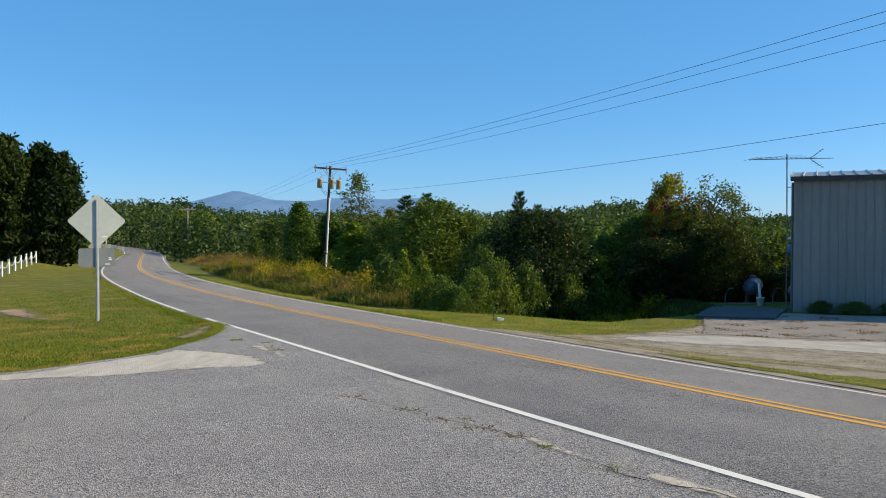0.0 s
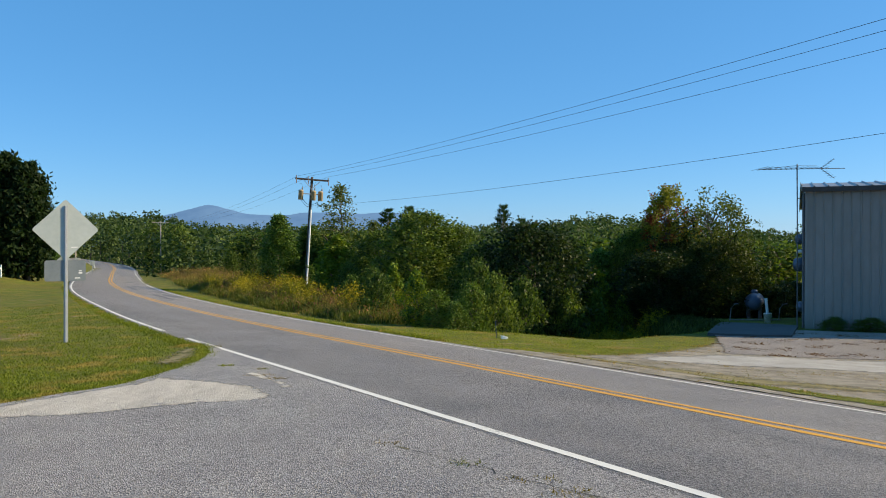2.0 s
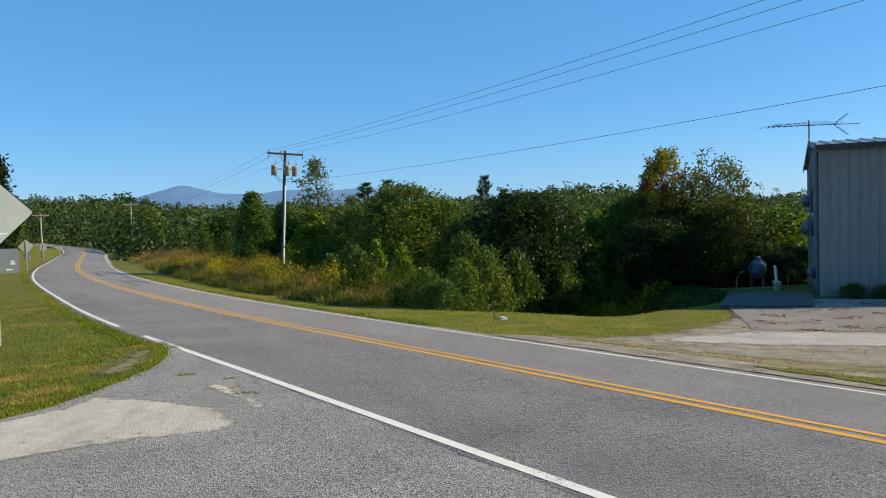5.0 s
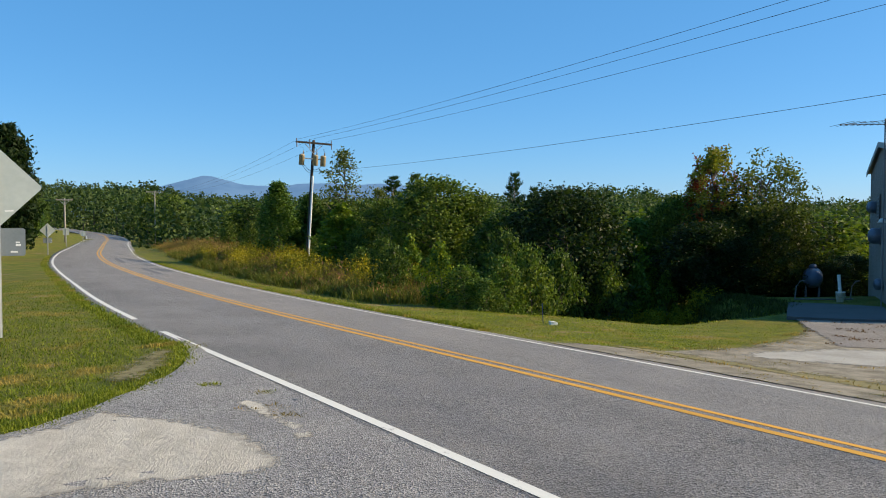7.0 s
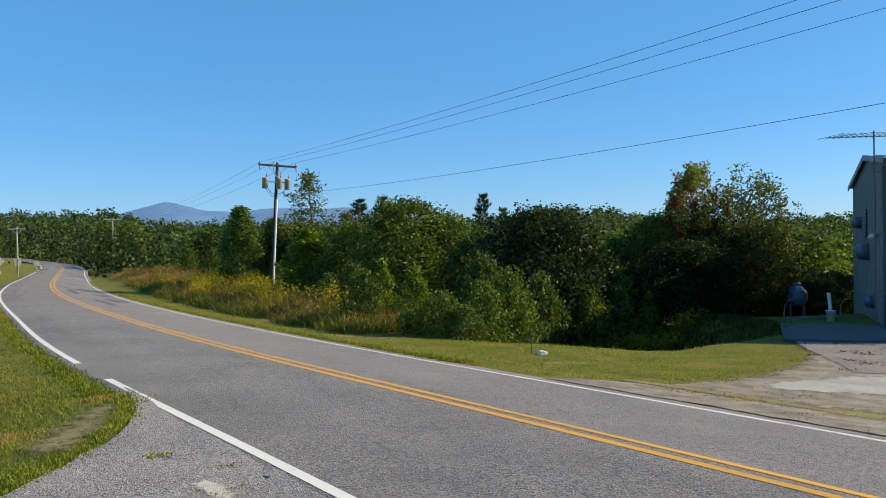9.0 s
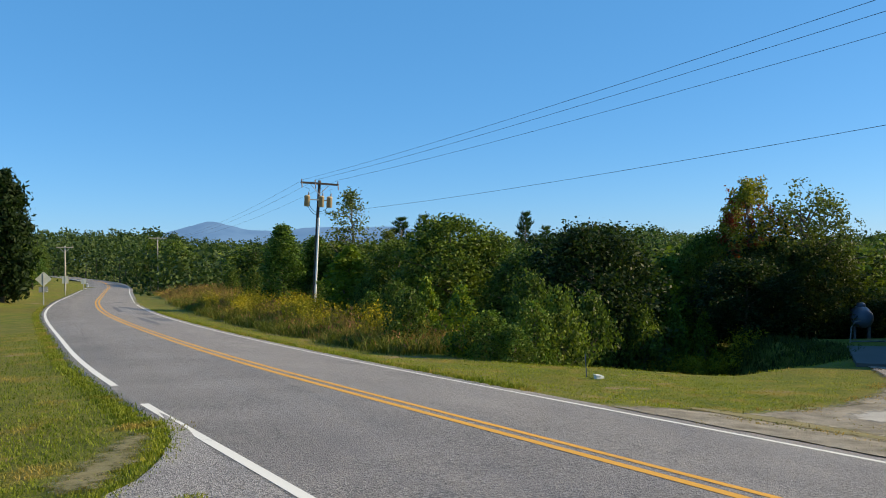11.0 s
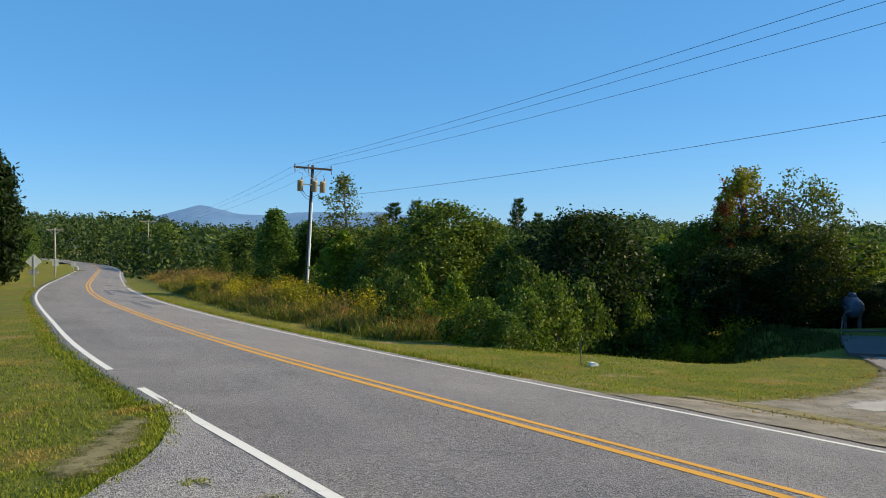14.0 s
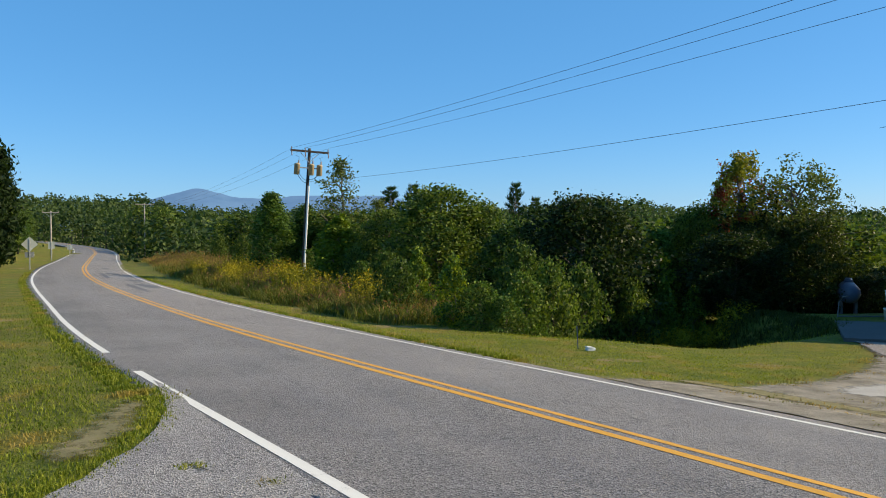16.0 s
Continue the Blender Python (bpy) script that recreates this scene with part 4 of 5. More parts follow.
def far_woods():
    """Woods too far off to count: crowns of leaf sprays rank behind rank."""
    rng = np.random.default_rng(31)
    cs, sizes = [], []
    tk_v, tk_f = [], []
    for rank, d in enumerate(np.geomspace(100, 430, 17)):
        step = 4.6 + d * 0.011
        for az in np.arange(-0.72, 0.72, step / d):
            az += rng.normal(0, 0.25) * step / d
            dd = d * rng.uniform(0.95, 1.06)
            x, y = -1.2 + dd * math.tan(az), 6 + dd
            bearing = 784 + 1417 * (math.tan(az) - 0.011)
            s, _i = road_of(np.array([x]), np.array([y]))
            if (abs(s[0]) < 9 and y < 172) or (y < 125 and -34 > x > -60):
                continue
            if s[0] < 0 and y < 150 and d < 130:
                continue
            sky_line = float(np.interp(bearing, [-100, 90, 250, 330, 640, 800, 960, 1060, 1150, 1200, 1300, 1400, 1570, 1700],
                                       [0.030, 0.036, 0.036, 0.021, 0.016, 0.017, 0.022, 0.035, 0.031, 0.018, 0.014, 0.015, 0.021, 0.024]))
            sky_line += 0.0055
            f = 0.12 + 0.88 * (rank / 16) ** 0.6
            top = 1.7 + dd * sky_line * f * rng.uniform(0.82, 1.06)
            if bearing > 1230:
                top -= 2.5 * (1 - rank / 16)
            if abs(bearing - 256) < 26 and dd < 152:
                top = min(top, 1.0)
            w = rng.uniform(3.2, 5.6) * (1 + d * 0.0006)
            n = 400
            u = rng.normal(size=(n, 3))
            u /= np.linalg.norm(u, axis=1)[:, None]
            u *= (1 + 0.25 * np.sin(u[:, :1] * 5 + x) + 0.2 * np.sin(u[:, 2:] * 7 + y)) * rng.uniform(0.75, 1.05, (n, 1))
            sizes.append(np.full(n, 0.36 + dd * 0.0017))
            z0 = float(land(np.array([x]), np.array([y]))[0])
            leafy = np.array([x, y, top - w * 0.85]) + u * np.array([w, w, w * 0.9])
            if z0 < top - w * 1.5:
                leafy[310:, 2] = rng.uniform(z0, top - w, n - 310)
            cs.append(leafy)
            if z0 < top - w:
                k = len(tk_v) * 4
                tk_v.append(np.array([[x - 0.2, y, z0 - 0.2], [x + 0.2, y, z0 - 0.2], [x + 0.1, y, top - w], [x - 0.1, y, top - w]]))
                tk_f.append(np.arange(4) + k)
    c = np.concatenate(cs)
    v, f = quads(c, np.concatenate(sizes), rng, 0, 1.2)
    ob = new("far_woods", mesh_of("far_woods", v, f, M_WOODS))
    tagged(ob, "dense green woods rolling away to the horizon", "woods", kind="stuff")
    ob = new("far_trunks", mesh_of("far_trunks", np.concatenate(tk_v), np.array(tk_f), M_BARK))
    tagged(ob, "dim trunks of the far woods", "woods", kind="stuff")


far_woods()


# ---- weeds and turf ----
def blades(name, x, y, h, lean, width, mat, label, per, rng, spread=0.25, base=None, cat="grass"):
    """Tufts of bent blades on the ground."""
    n = len(x)
    X, Y, H = np.repeat(x, per), np.repeat(y, per), np.repeat(h, per) * rng.uniform(0.55, 1.1, n * per)
    z = np.repeat(land(x, y) if base is None else base, per)
    X, Y = X + rng.normal(0, spread, n * per), Y + rng.normal(0, spread, n * per)
    a = rng.uniform(0, math.tau, n * per)
    d = np.c_[np.cos(a), np.sin(a)] * (lean * H * rng.uniform(0.2, 1.3, n * per))[:, None]
    b = rng.uniform(0, math.tau, n * per)
    w = np.c_[np.cos(b), np.sin(b)] * width * 0.5
    p0 = np.c_[X, Y, z - 0.03]
    p1 = np.c_[X + d[:, 0] * 0.35, Y + d[:, 1] * 0.35, z + H * 0.6]
    p2 = np.c_[X + d[:, 0], Y + d[:, 1], z + H]
    W = np.c_[w, np.zeros(len(w))]
    v = np.stack([p0 - W, p0 + W, p1 + W * 0.8, p1 - W * 0.8, p2], 1).reshape(-1, 3)
    k = np.arange(n * per) * 5
    f = np.concatenate([np.c_[k, k + 1, k + 2], np.c_[k, k + 2, k + 3], np.c_[k + 3, k + 2, k + 4]])
    ob = new(name, mesh_of(name, v, f, mat))
    return tagged(ob, label, cat, kind="stuff"), p2


def along(n, y0, y1, s0, s1, rng, bias=1.0):
    y = y0 + (y1 - y0) * rng.uniform(0, 1, n) ** bias
    s = rng.uniform(s0, s1, n)
    i = np.clip(np.searchsorted(CY, y), 0, len(CY) - 1)
    return CX[i] + CN[i, 0] * s, CY[i] + CN[i, 1] * s, s


rng = np.random.default_rng(41)
x, y, s = along(5200, 27.5, 108, 5.9, 15.5, rng, 1.3)
keep = ~((x > -0.5) | ((s > 11) & (y < 52)))
x, y, s = x[keep], y[keep], s[keep]
h = rng.uniform(0.45, 1.2, len(x)) * (0.5 + 0.5 * ramp(s, 5.8, 8.0)) * (0.85 + 0.3 * wavy(x, y, 0.9, 2.0))
_, tips = blades("tall_grass", x, y, h, 0.55, 0.013, M_HAY, "tall straw-coloured dry grass in the field", 17, rng, 0.26)
pick = rng.choice(len(tips), 5200, replace=False)
v, f = quads(tips[pick], 0.07, rng, 0, 2.6, np.array([0, 0, 1.2]))
tagged(new("seed_heads", mesh_of("seed_heads", v, f, M_PURPLE)), "brown seed heads on the tall dry grass", "grass", kind="stuff")
x, y, s = along(4200, 27.5, 70, 5.7, 12, rng, 1.1)
keep = (x < 0.2) & (wavy(x, y, 0.7, 1.0) > -0.35)
_, tips = blades("weed_leaves", x[keep], y[keep], rng.uniform(0.2, 0.65, keep.sum()), 1.1, 0.035, M_STEM, "green leafy weeds in the field", 12, rng, 0.25, cat="weeds")
x, y, s = along(1100, 29, 62, 6.3, 11, rng, 1.0)
keep = (x < -1.2) & (wavy(x, y, 0.8, 4.0) > 0.22)
_, tips = blades("goldenrod", x[keep], y[keep], rng.uniform(0.9, 1.35, keep.sum()), 0.25, 0.02, M_STEM, "goldenrod stems among the tall grass", 9, rng, 0.25, cat="weeds")
c = np.repeat(tips, 4, 0) + rng.normal(0, 0.06, (len(tips) * 4, 3)) * np.array([1, 1, 1.6])
v, f = quads(c, 0.06, rng, 0, 1.6)
tagged(new("goldenrod_heads", mesh_of("goldenrod_heads", v, f, M_GOLD)), "yellow goldenrod flowers above the grass", "flowers", kind="stuff")
x, y = rng.uniform(5.8, 9.6, 90), rng.uniform(35.0, 36.6, 90)
_, tips = blades("goldenrod", x, y, rng.uniform(0.6, 1.0, 90), 0.3, 0.02, M_STEM, "goldenrod stems at the edge of the woods", 8, rng, 0.2, cat="weeds")
c = np.repeat(tips, 6, 0) + rng.normal(0, 0.06, (len(tips) * 6, 3))
v, f = quads(c, 0.06, rng, 0, 1.6)
tagged(new("goldenrod_heads", mesh_of("goldenrod_heads", v, f, M_GOLD)), "yellow goldenrod flowers at the edge of the woods", "flowers", kind="stuff")


# blades added to darken the hollow; its shade is put into their colour
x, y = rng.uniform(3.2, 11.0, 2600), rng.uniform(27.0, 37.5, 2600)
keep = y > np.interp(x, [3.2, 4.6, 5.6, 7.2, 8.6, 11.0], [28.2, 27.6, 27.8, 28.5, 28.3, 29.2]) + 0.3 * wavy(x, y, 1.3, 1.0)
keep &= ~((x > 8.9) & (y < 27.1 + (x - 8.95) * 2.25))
blades("hollow_weeds", x[keep], y[keep], rng.uniform(0.05, 0.22, keep.sum()), 0.9, 0.03, M_DEEP, "low weeds in the hollow, darkened to stand for its shade", 14, rng, 0.2, cat="weeds")


def inside(ring, x, y):
    hit = np.zeros(len(x), bool)
    for (x0, y0), (x1, y1) in zip(ring, ring[1:] + ring[:1]):
        cross = (y0 > y) != (y1 > y)
        with np.errstate(divide="ignore", invalid="ignore"):
            hit ^= cross & (x < (x1 - x0) * (y - y0) / ((y1 - y0) or 1e-9) + x0)
    return hit


n = 62000
r = 5.0 + 26 * rng.uniform(0, 1, n) ** 1.5
a = rng.uniform(math.radians(88), math.radians(152), n)
x, y = -1.4 + r * np.cos(a), 6.0 + r * np.sin(a)
s, _i = road_of(x, y)
ok = (s < -3.2) & ~inside(lot_ring, x, y) & ~inside(bare_ring, x, y) & ~(inside(straw_ring, x, y) & (rng.uniform(0, 1, n) < 0.5))
x, y, r = x[ok], y[ok], r[ok]
blades("lawn_turf", x, y, rng.uniform(0.018, 0.05, len(x)), 1.6, 0.012, M_TURF, "short mown lawn grass, green and straw", 3, rng, 0.09)
x, y, s = along(11000, 15, 62, 3.43, 8.6, rng, 1.5)
ok = ~inside(drive_ring, x, y) & ~inside(apron_ring, x, y) & ((s < 6.4) | (y < 31))
blades("verge_turf", x[ok], y[ok], rng.uniform(0.012, 0.03, ok.sum()), 1.8, 0.014, M_TURF, "short grass on the verge beside the road", 4, rng, 0.1)
x, y = rng.uniform(-1, 10.5, 6000), rng.uniform(20, 33, 6000)
s, _i = road_of(x, y)
ok = (s > 5) & ~inside(drive_ring, x, y) & ~inside(apron_ring, x, y)
blades("verge_turf", x[ok], y[ok], rng.uniform(0.012, 0.03, ok.sum()), 1.8, 0.014, M_TURF, "short grass on the verge before the woods", 4, rng, 0.1)
x, y = rng.uniform(3, 10, 5000), rng.uniform(8, 18, 5000)
ok = inside(strip_ring, x, y)
blades("verge_turf", x[ok], y[ok], rng.uniform(0.025, 0.06, ok.sum()), 1.2, 0.014, M_TURF, "rough grass between road and drive", 5, rng, 0.08)
# tufts that overhang the edges of road and lot
x, y, s = along(1500, 17.2, 60, -3.44, -3.17, rng, 1.8)
blades("edge_turf", x, y, rng.uniform(0.02, 0.055, len(x)), 1.4, 0.014, M_TURF, "grass hanging over the lawn side of the road", 6, rng, 0.06, base=land(x, y) + 0.02)
ex, ey = np.array(LOT_LAWN).T
k = rng.uniform(0.6, 9.5, 900)
x, y = np.interp(k, np.arange(len(ex)), ex), np.interp(k, np.arange(len(ey)), ey)
x, y = x + rng.normal(-0.12, 0.09, len(x)), y + rng.normal(0.05, 0.1, len(y))
blades("edge_turf", x, y, rng.uniform(0.01, 0.026, len(x)), 1.8, 0.009, M_TURF, "dry grass hanging over the edge of the lot", 5, rng, 0.06, base=land(x, y) + 0.02)
x, y, s = along(1800, 19, 60, 3.28, 3.58, rng, 1.6)
blades("edge_turf", x, y, rng.uniform(0.03, 0.08, len(x)), 1.3, 0.016, M_TURF, "grass hanging over the far edge of the road", 5, rng, 0.06, base=land(x, y) + 0.02)
x, y = rng.uniform(2, 12, 9000), rng.uniform(12.5, 28, 9000)
ok = inside(drive_ring, x, y) & ~inside(apron_ring, x, y) & (wavy(x, y, 1.6, 3.0) + 0.5 * wavy(x, y, 4.0, 1.0) > np.where(inside(lane_ring, x, y), 0.8, 0.05))
blades("drive_weeds", x[ok], y[ok], rng.uniform(0.02, 0.05, ok.sum()), 1.6, 0.018, M_HAY, "dry grass sprouting through the gravel drive", 5, rng, 0.09, cat="weeds")
# dead leaves and dirt across the apron
x, y = rng.uniform(7.4, 14, 2600), rng.uniform(20.4, 27, 2600)
ok = inside(apron_ring, x, y) & (wavy(x, y, 2.2, 5.0) + 0.4 * wavy(x, y, 6.0, 2.0) > 0.45)
blades("leaf_litter", x[ok], y[ok], rng.uniform(0.01, 0.03, ok.sum()), 3.0, 0.035, M_PURPLE, "brown dead leaves scattered on the apron", 4, rng, 0.09, base=land(x[ok], y[ok], False) + 0.025, cat="leaves")
# weeds in the seams of the paving
for n, (cx, cy, wd, mat) in enumerate([(-2.42, 11.85, 0.13, M_HAY), (-2.2, 11.55, 0.08, M_HAY), (0.78, 6.45, 0.1, M_HAY), (1.05, 6.12, 0.09, M_HAY), (1.35, 5.78, 0.06, M_HAY), (0.3, 6.95, 0.07, M_HAY),
                                       (-0.35, 7.65, 0.08, M_HAY), (-2.6, 12.55, 0.07, M_TURF), (-3.25, 12.95, 0.05, M_TURF), (1.6, 5.45, 0.04, M_TURF), (2.05, 4.8, 0.09, M_HAY)]):
    k = 26
    blades("seam_weed", cx + rng.normal(0, wd, k), cy + rng.normal(0, wd * 0.5, k), rng.uniform(0.02, 0.05, k), 1.4, 0.01, mat, "tuft of weeds in a seam of the paving", 4, rng, 0.03, cat="weeds")


# ---- road signs seen from behind ----
def rounded_plate(bm, w, h, thick, r, m, seg=5):
    pts = []
    for cx, cy, a0 in ((w / 2 - r, h / 2 - r, 0), (-w / 2 + r, h / 2 - r, 90), (-w / 2 + r, -h / 2 + r, 180), (w / 2 - r, -h / 2 + r, 270)):
        for k in range(seg + 1):
            a = radians(a0 + 90 * k / seg)
            pts.append((cx + r * math.cos(a), cy + r * math.sin(a)))
    lo = [bm.verts.new((x, -thick / 2, y)) for x, y in pts]
    hi = [bm.verts.new((x, thick / 2, y)) for x, y in pts]
    bm.faces.new(lo)
    bm.faces.new(hi[::-1])
    n = len(pts)
    for k in range(n):
        bm.faces.new((lo[k], hi[k], hi[(k + 1) % n], lo[(k + 1) % n]))
    bmesh.ops.transform(bm, matrix=m, verts=lo + hi)
    return bm


def channel_post(bm, z0, z1, w=0.08, d=0.035):
    """A steel U-channel with flanges."""
    prof = [(-w / 2, 0), (-w / 2, 0.006), (-w * 0.3, 0.006), (-w * 0.2, d), (w * 0.2, d), (w * 0.3, 0.006), (w / 2, 0.006), (w / 2, 0), (w * 0.26, 0), (w * 0.16, d - 0.007), (-w * 0.16, d - 0.007), (-w * 0.26, 0)]
    lo = [bm.verts.new((x, -y, z0)) for x, y in prof]
    hi = [bm.verts.new((x, -y, z1)) for x, y in prof]
    n = len(prof)
    for k in range(n):
        bm.faces.new((lo[k], lo[(k + 1) % n], hi[(k + 1) % n], hi[k]))
    bm.faces.new(hi)
    return bm


def warning_sign(x, y, side, total, plaque, face, label, scale=1.0):
    z = float(land(np.array([x]), np.array([y]))[0])
    root = thing("warning_sign", label, "road sign", Matrix.Translation((x, y, z)) @ Matrix.Rotation(face, 4, "Z"))
    top = total - 0.14 * scale
    part("post", channel_post(bmesh.new(), -0.4, top), M_GALV, root, "galvanised steel channel post")
    mid = total - side * 0.7071
    plate = part("diamond_plate", rounded_plate(bmesh.new(), side, side, 0.004, 0.05, Matrix.Translation((0, 0.006, mid)) @ Matrix.Rotation(radians(45), 4, "Y")), M_SIGNBACK, root, "pale bare aluminium back of a diamond plate")
    for zz in (mid + side * 0.36, mid - side * 0.36):
        part("bolt", lathe(bmesh.new(), [(0.012, 0), (0.012, 0.008), (0, 0.009)], 8, Matrix.Translation((0, -0.036, zz)) @ Matrix.Rotation(radians(90), 4, "X")), M_GALV, plate)
    # stickers on the back
    bm = bmesh.new()
    box(bm, (0.10, -0.0005, -0.012), (0.22, 0.0005, 0.012), 0, Matrix.Translation((0, 0.001, mid - side * 0.42)) @ Matrix.Rotation(radians(-4), 4, "Y"))
    part("sticker", bm, M_WHITE, plate, "small white sticker")
    if plaque:
        w, h = plaque
        pz = mid - side * 0.7071 - h / 2 - 0.0
        pl = part("plaque", rounded_plate(bmesh.new(), w, h, 0.004, 0.04, Matrix.Translation((-0.01, 0.0055, pz))), M_PLAQUE, root, "grey aluminium back of a rectangular plaque")
        for a, b, c, d in ((0.24, 0.30, 0.05, 0.07), (0.24, 0.31, 0.0, 0.035), (0.17, 0.27, -0.10, -0.075)):
            part("sticker", box(bmesh.new(), (a, 0.0015, pz + c - h * 0.15), (b, 0.0028, pz + d - h * 0.15)), M_WHITE, pl)
    return root


warning_sign(-7.64, 16.93, 0.89, 2.95, (0.77, 0.43), radians(27), "pale diamond road sign with plaque seen from behind")
warning_sign(-29.95, 63.5, 0.76, 2.35, (0.6, 0.4), radians(22), "small diamond road sign with plaque beside the bend")


def small_sign(x, y, w, h, top, face, label):
    z = float(land(np.array([x]), np.array([y]))[0])
    root = thing("road_sign", label, "road sign", Matrix.Translation((x, y, z)) @ Matrix.Rotation(face, 4, "Z"))
    part("post", channel_post(bmesh.new(), -0.3, top - 0.05), M_GALV, root)
    part("plate", rounded_plate(bmesh.new(), w, h, 0.004, 0.03, Matrix.Translation((0, 0.006, top - h / 2))), M_SIGNBACK, root, "bare aluminium back of a rectangular plate")
    return root


small_sign(-41.1, 90, 0.6, 0.75, 2.0, radians(20), "rectangular road sign on a thin post beside the road")
small_sign(-48.3, 110, 0.6, 0.6, 1.5, radians(20), "square road sign on a thin post beside the road")

# ---- white post-and-chain fence ----
def chain_fence():
    root = thing("chain_fence", "low white post-and-chain fence before the cypress row", "fence")
    pts = [(-31.9 - 0.86 * k * 0.0 + (26.74 - 31.9) * -k / 6 * 1.0, 58 + (45 - 58) * k / 6) for k in range(-1, 8)]
    tops = []
    for x, y in pts:
        z = float(land(np.array([x]), np.array([y]))[0])
        bm = bmesh.new()
        box(bm, (x - 0.05, y - 0.05, z - 0.2), (x + 0.05, y + 0.05, z + 0.85), 0.01)
        box(bm, (x - 0.065, y - 0.065, z + 0.85), (x + 0.065, y + 0.065, z + 0.90), 0.015)
        part("post", bm, M_WHITE, root)
        tops.append(Vector((x, y, z + 0.72)))
    for a, b in zip(tops, tops[1:]):
        path = [a.lerp(b, f) - Vector((0, 0, 0.28 * (1 - (2 * f - 1) ** 2))) for f in np.linspace(0, 1, 9)]
        part("chain", tube(bmesh.new(), path, 0.018, 6), M_WHITE, root)


chain_fence()

# ---- utility poles and wires ----
def insulator(bm, at, h=0.13):
    return lathe(bm, [(0.018, -0.06), (0.018, 0), (0.045, 0.01), (0.03, 0.04), (0.05, 0.06), (0.028, 0.09), (0.035, h), (0, h + 0.01)], 10, Matrix.Translation(at))


def utility_pole(x, y, top, face, lean, cans, label, arm=2.3):
    z = float(land(np.array([x]), np.array([y]))[0])
    h = top - z
    root = thing("utility_pole", label, "utility pole", Matrix.Translation((x, y, z)) @ Matrix.Rotation(lean, 4, "Y") @ Matrix.Rotation(face, 4, "Z"))
    part("pole", tube(bmesh.new(), [(0, 0, -0.4), (0.01, 0, h * 0.35), (-0.01, 0.005, h * 0.7), (0, 0, h)], [0.115, 0.105, 0.095, 0.085], 14), M_DARKWOOD if cans else M_POLE, root, smooth=True)
    bm = bmesh.new()
    box(bm, (-arm / 2, -0.20, h - 0.26), (arm / 2, -0.10, h - 0.14), 0.008)
    crossarm = part("crossarm", bm, M_DARKWOOD if cans else M_POLE, root, "weathered timber crossarm")
    for sx in (-1, 1):
        part("brace", box(bmesh.new(), (-0.02, -0.005, 0), (0.02, 0.005, 0.78), 0, Matrix.Translation((0, -0.135, h - 0.85)) @ Matrix.Rotation(sx * radians(44), 4, "Y")), M_GALV, root)
    for px in (-arm / 2 + 0.06, -0.28, arm / 2 - 0.06):
        part("insulator", insulator(bmesh.new(), (px, -0.15, h - 0.12)), M_PORCELAIN, crossarm)
        if cans:
            part("cutout", tube(bmesh.new(), [(px, -0.24, h - 0.2), (px + 0.03, -0.28, h - 0.52)], [0.035, 0.03], 8), M_PORCELAIN, crossarm)
    if cans:
        zc = h - 1.62
        # a pale riser pipe strapped to the pole
        part("riser_pipe", tube(bmesh.new(), [(0.05, -0.155, 0.0), (0.05, -0.15, h * 0.36), (0.04, -0.14, h - 2.25)], 0.062, 12), M_WHITE, root, "pale plastic riser pipe")
        for px, py in ((-0.72, -0.22), (0.10, -0.40), (0.62, -0.22)):
            prof = [(0.14, 0), (0.17, 0.02), (0.17, 0.56), (0.185, 0.58), (0.185, 0.61), (0.14, 0.66), (0.05, 0.69), (0, 0.69)]
            can = part("transformer", lathe(bmesh.new(), prof, 18, Matrix.Translation((px, py, zc))), M_CAN, root, "grey transformer can, warm sunlight put into its tan colour", True)
            part("bushing", lathe(bmesh.new(), [(0.03, 0), (0.045, 0.05), (0.03, 0.08), (0.045, 0.12), (0.02, 0.2), (0, 0.21)], 10, Matrix.Translation((px + 0.08, py, zc + 0.68))), M_PORCELAIN, can)
            part("bracket", box(bmesh.new(), (min(px, 0) , -0.14, zc + 0.40), (max(px, 0.02), -0.08, zc + 0.47), 0.005), M_GALV, root)
            lead = [(px + 0.08, py, zc + 0.88), (px * 0.9 + 0.03, py - 0.05, zc + 1.05), (px * 1.2, -0.26, h - 0.5)]
            part("lead_wire", tube(bmesh.new(), lead, 0.008, 5), M_WIRE, root)
        for dx, sag in ((-0.75, 0.55), (-0.62, 0.4), (0.6, 0.35)):
            path = [(dx * (1 - f), -0.25 * (1 - f) - 0.1, zc + 0.1 - sag * math.sin(f * math.pi * 0.62) ) for f in np.linspace(0, 1, 9)]
            part("drip_loop", tube(bmesh.new(), path, 0.014, 5), M_WIRE, root)
    return root


P1, P2, P0 = Vector((-8.82, 55.0, 6.38)), Vector((24.6, -9.6, 7.6)), Vector((-52.6, 148.5, 6.0))
utility_pole(P1.x - 0.55, P1.y, P1.z, radians(18), radians(3.4), True, "timber utility pole with three transformers and pale riser pipe")
utility_pole(P2.x, P2.y, P2.z, radians(27), 0, False, "plain timber utility pole beside the road")
utility_pole(P0.x, P0.y, P0.z, radians(18), 0, False, "distant timber utility pole with one crossarm", arm=3.0)
utility_pole(-48.3, 105, 3.7, radians(18), 0, False, "short timber utility pole with a crossarm beyond the bend", arm=1.9)


def wire(a, b, sag, r, label):
    a, b = Vector(a), Vector(b)
    path = [a.lerp(b, f) - Vector((0, 0, sag * 4 * f * (1 - f))) for f in np.linspace(0, 1, 25)]
    return tagged(part("power_line", tube(bmesh.new(), path, r, 6), M_WIRE), label, "power line", "overhead lines")


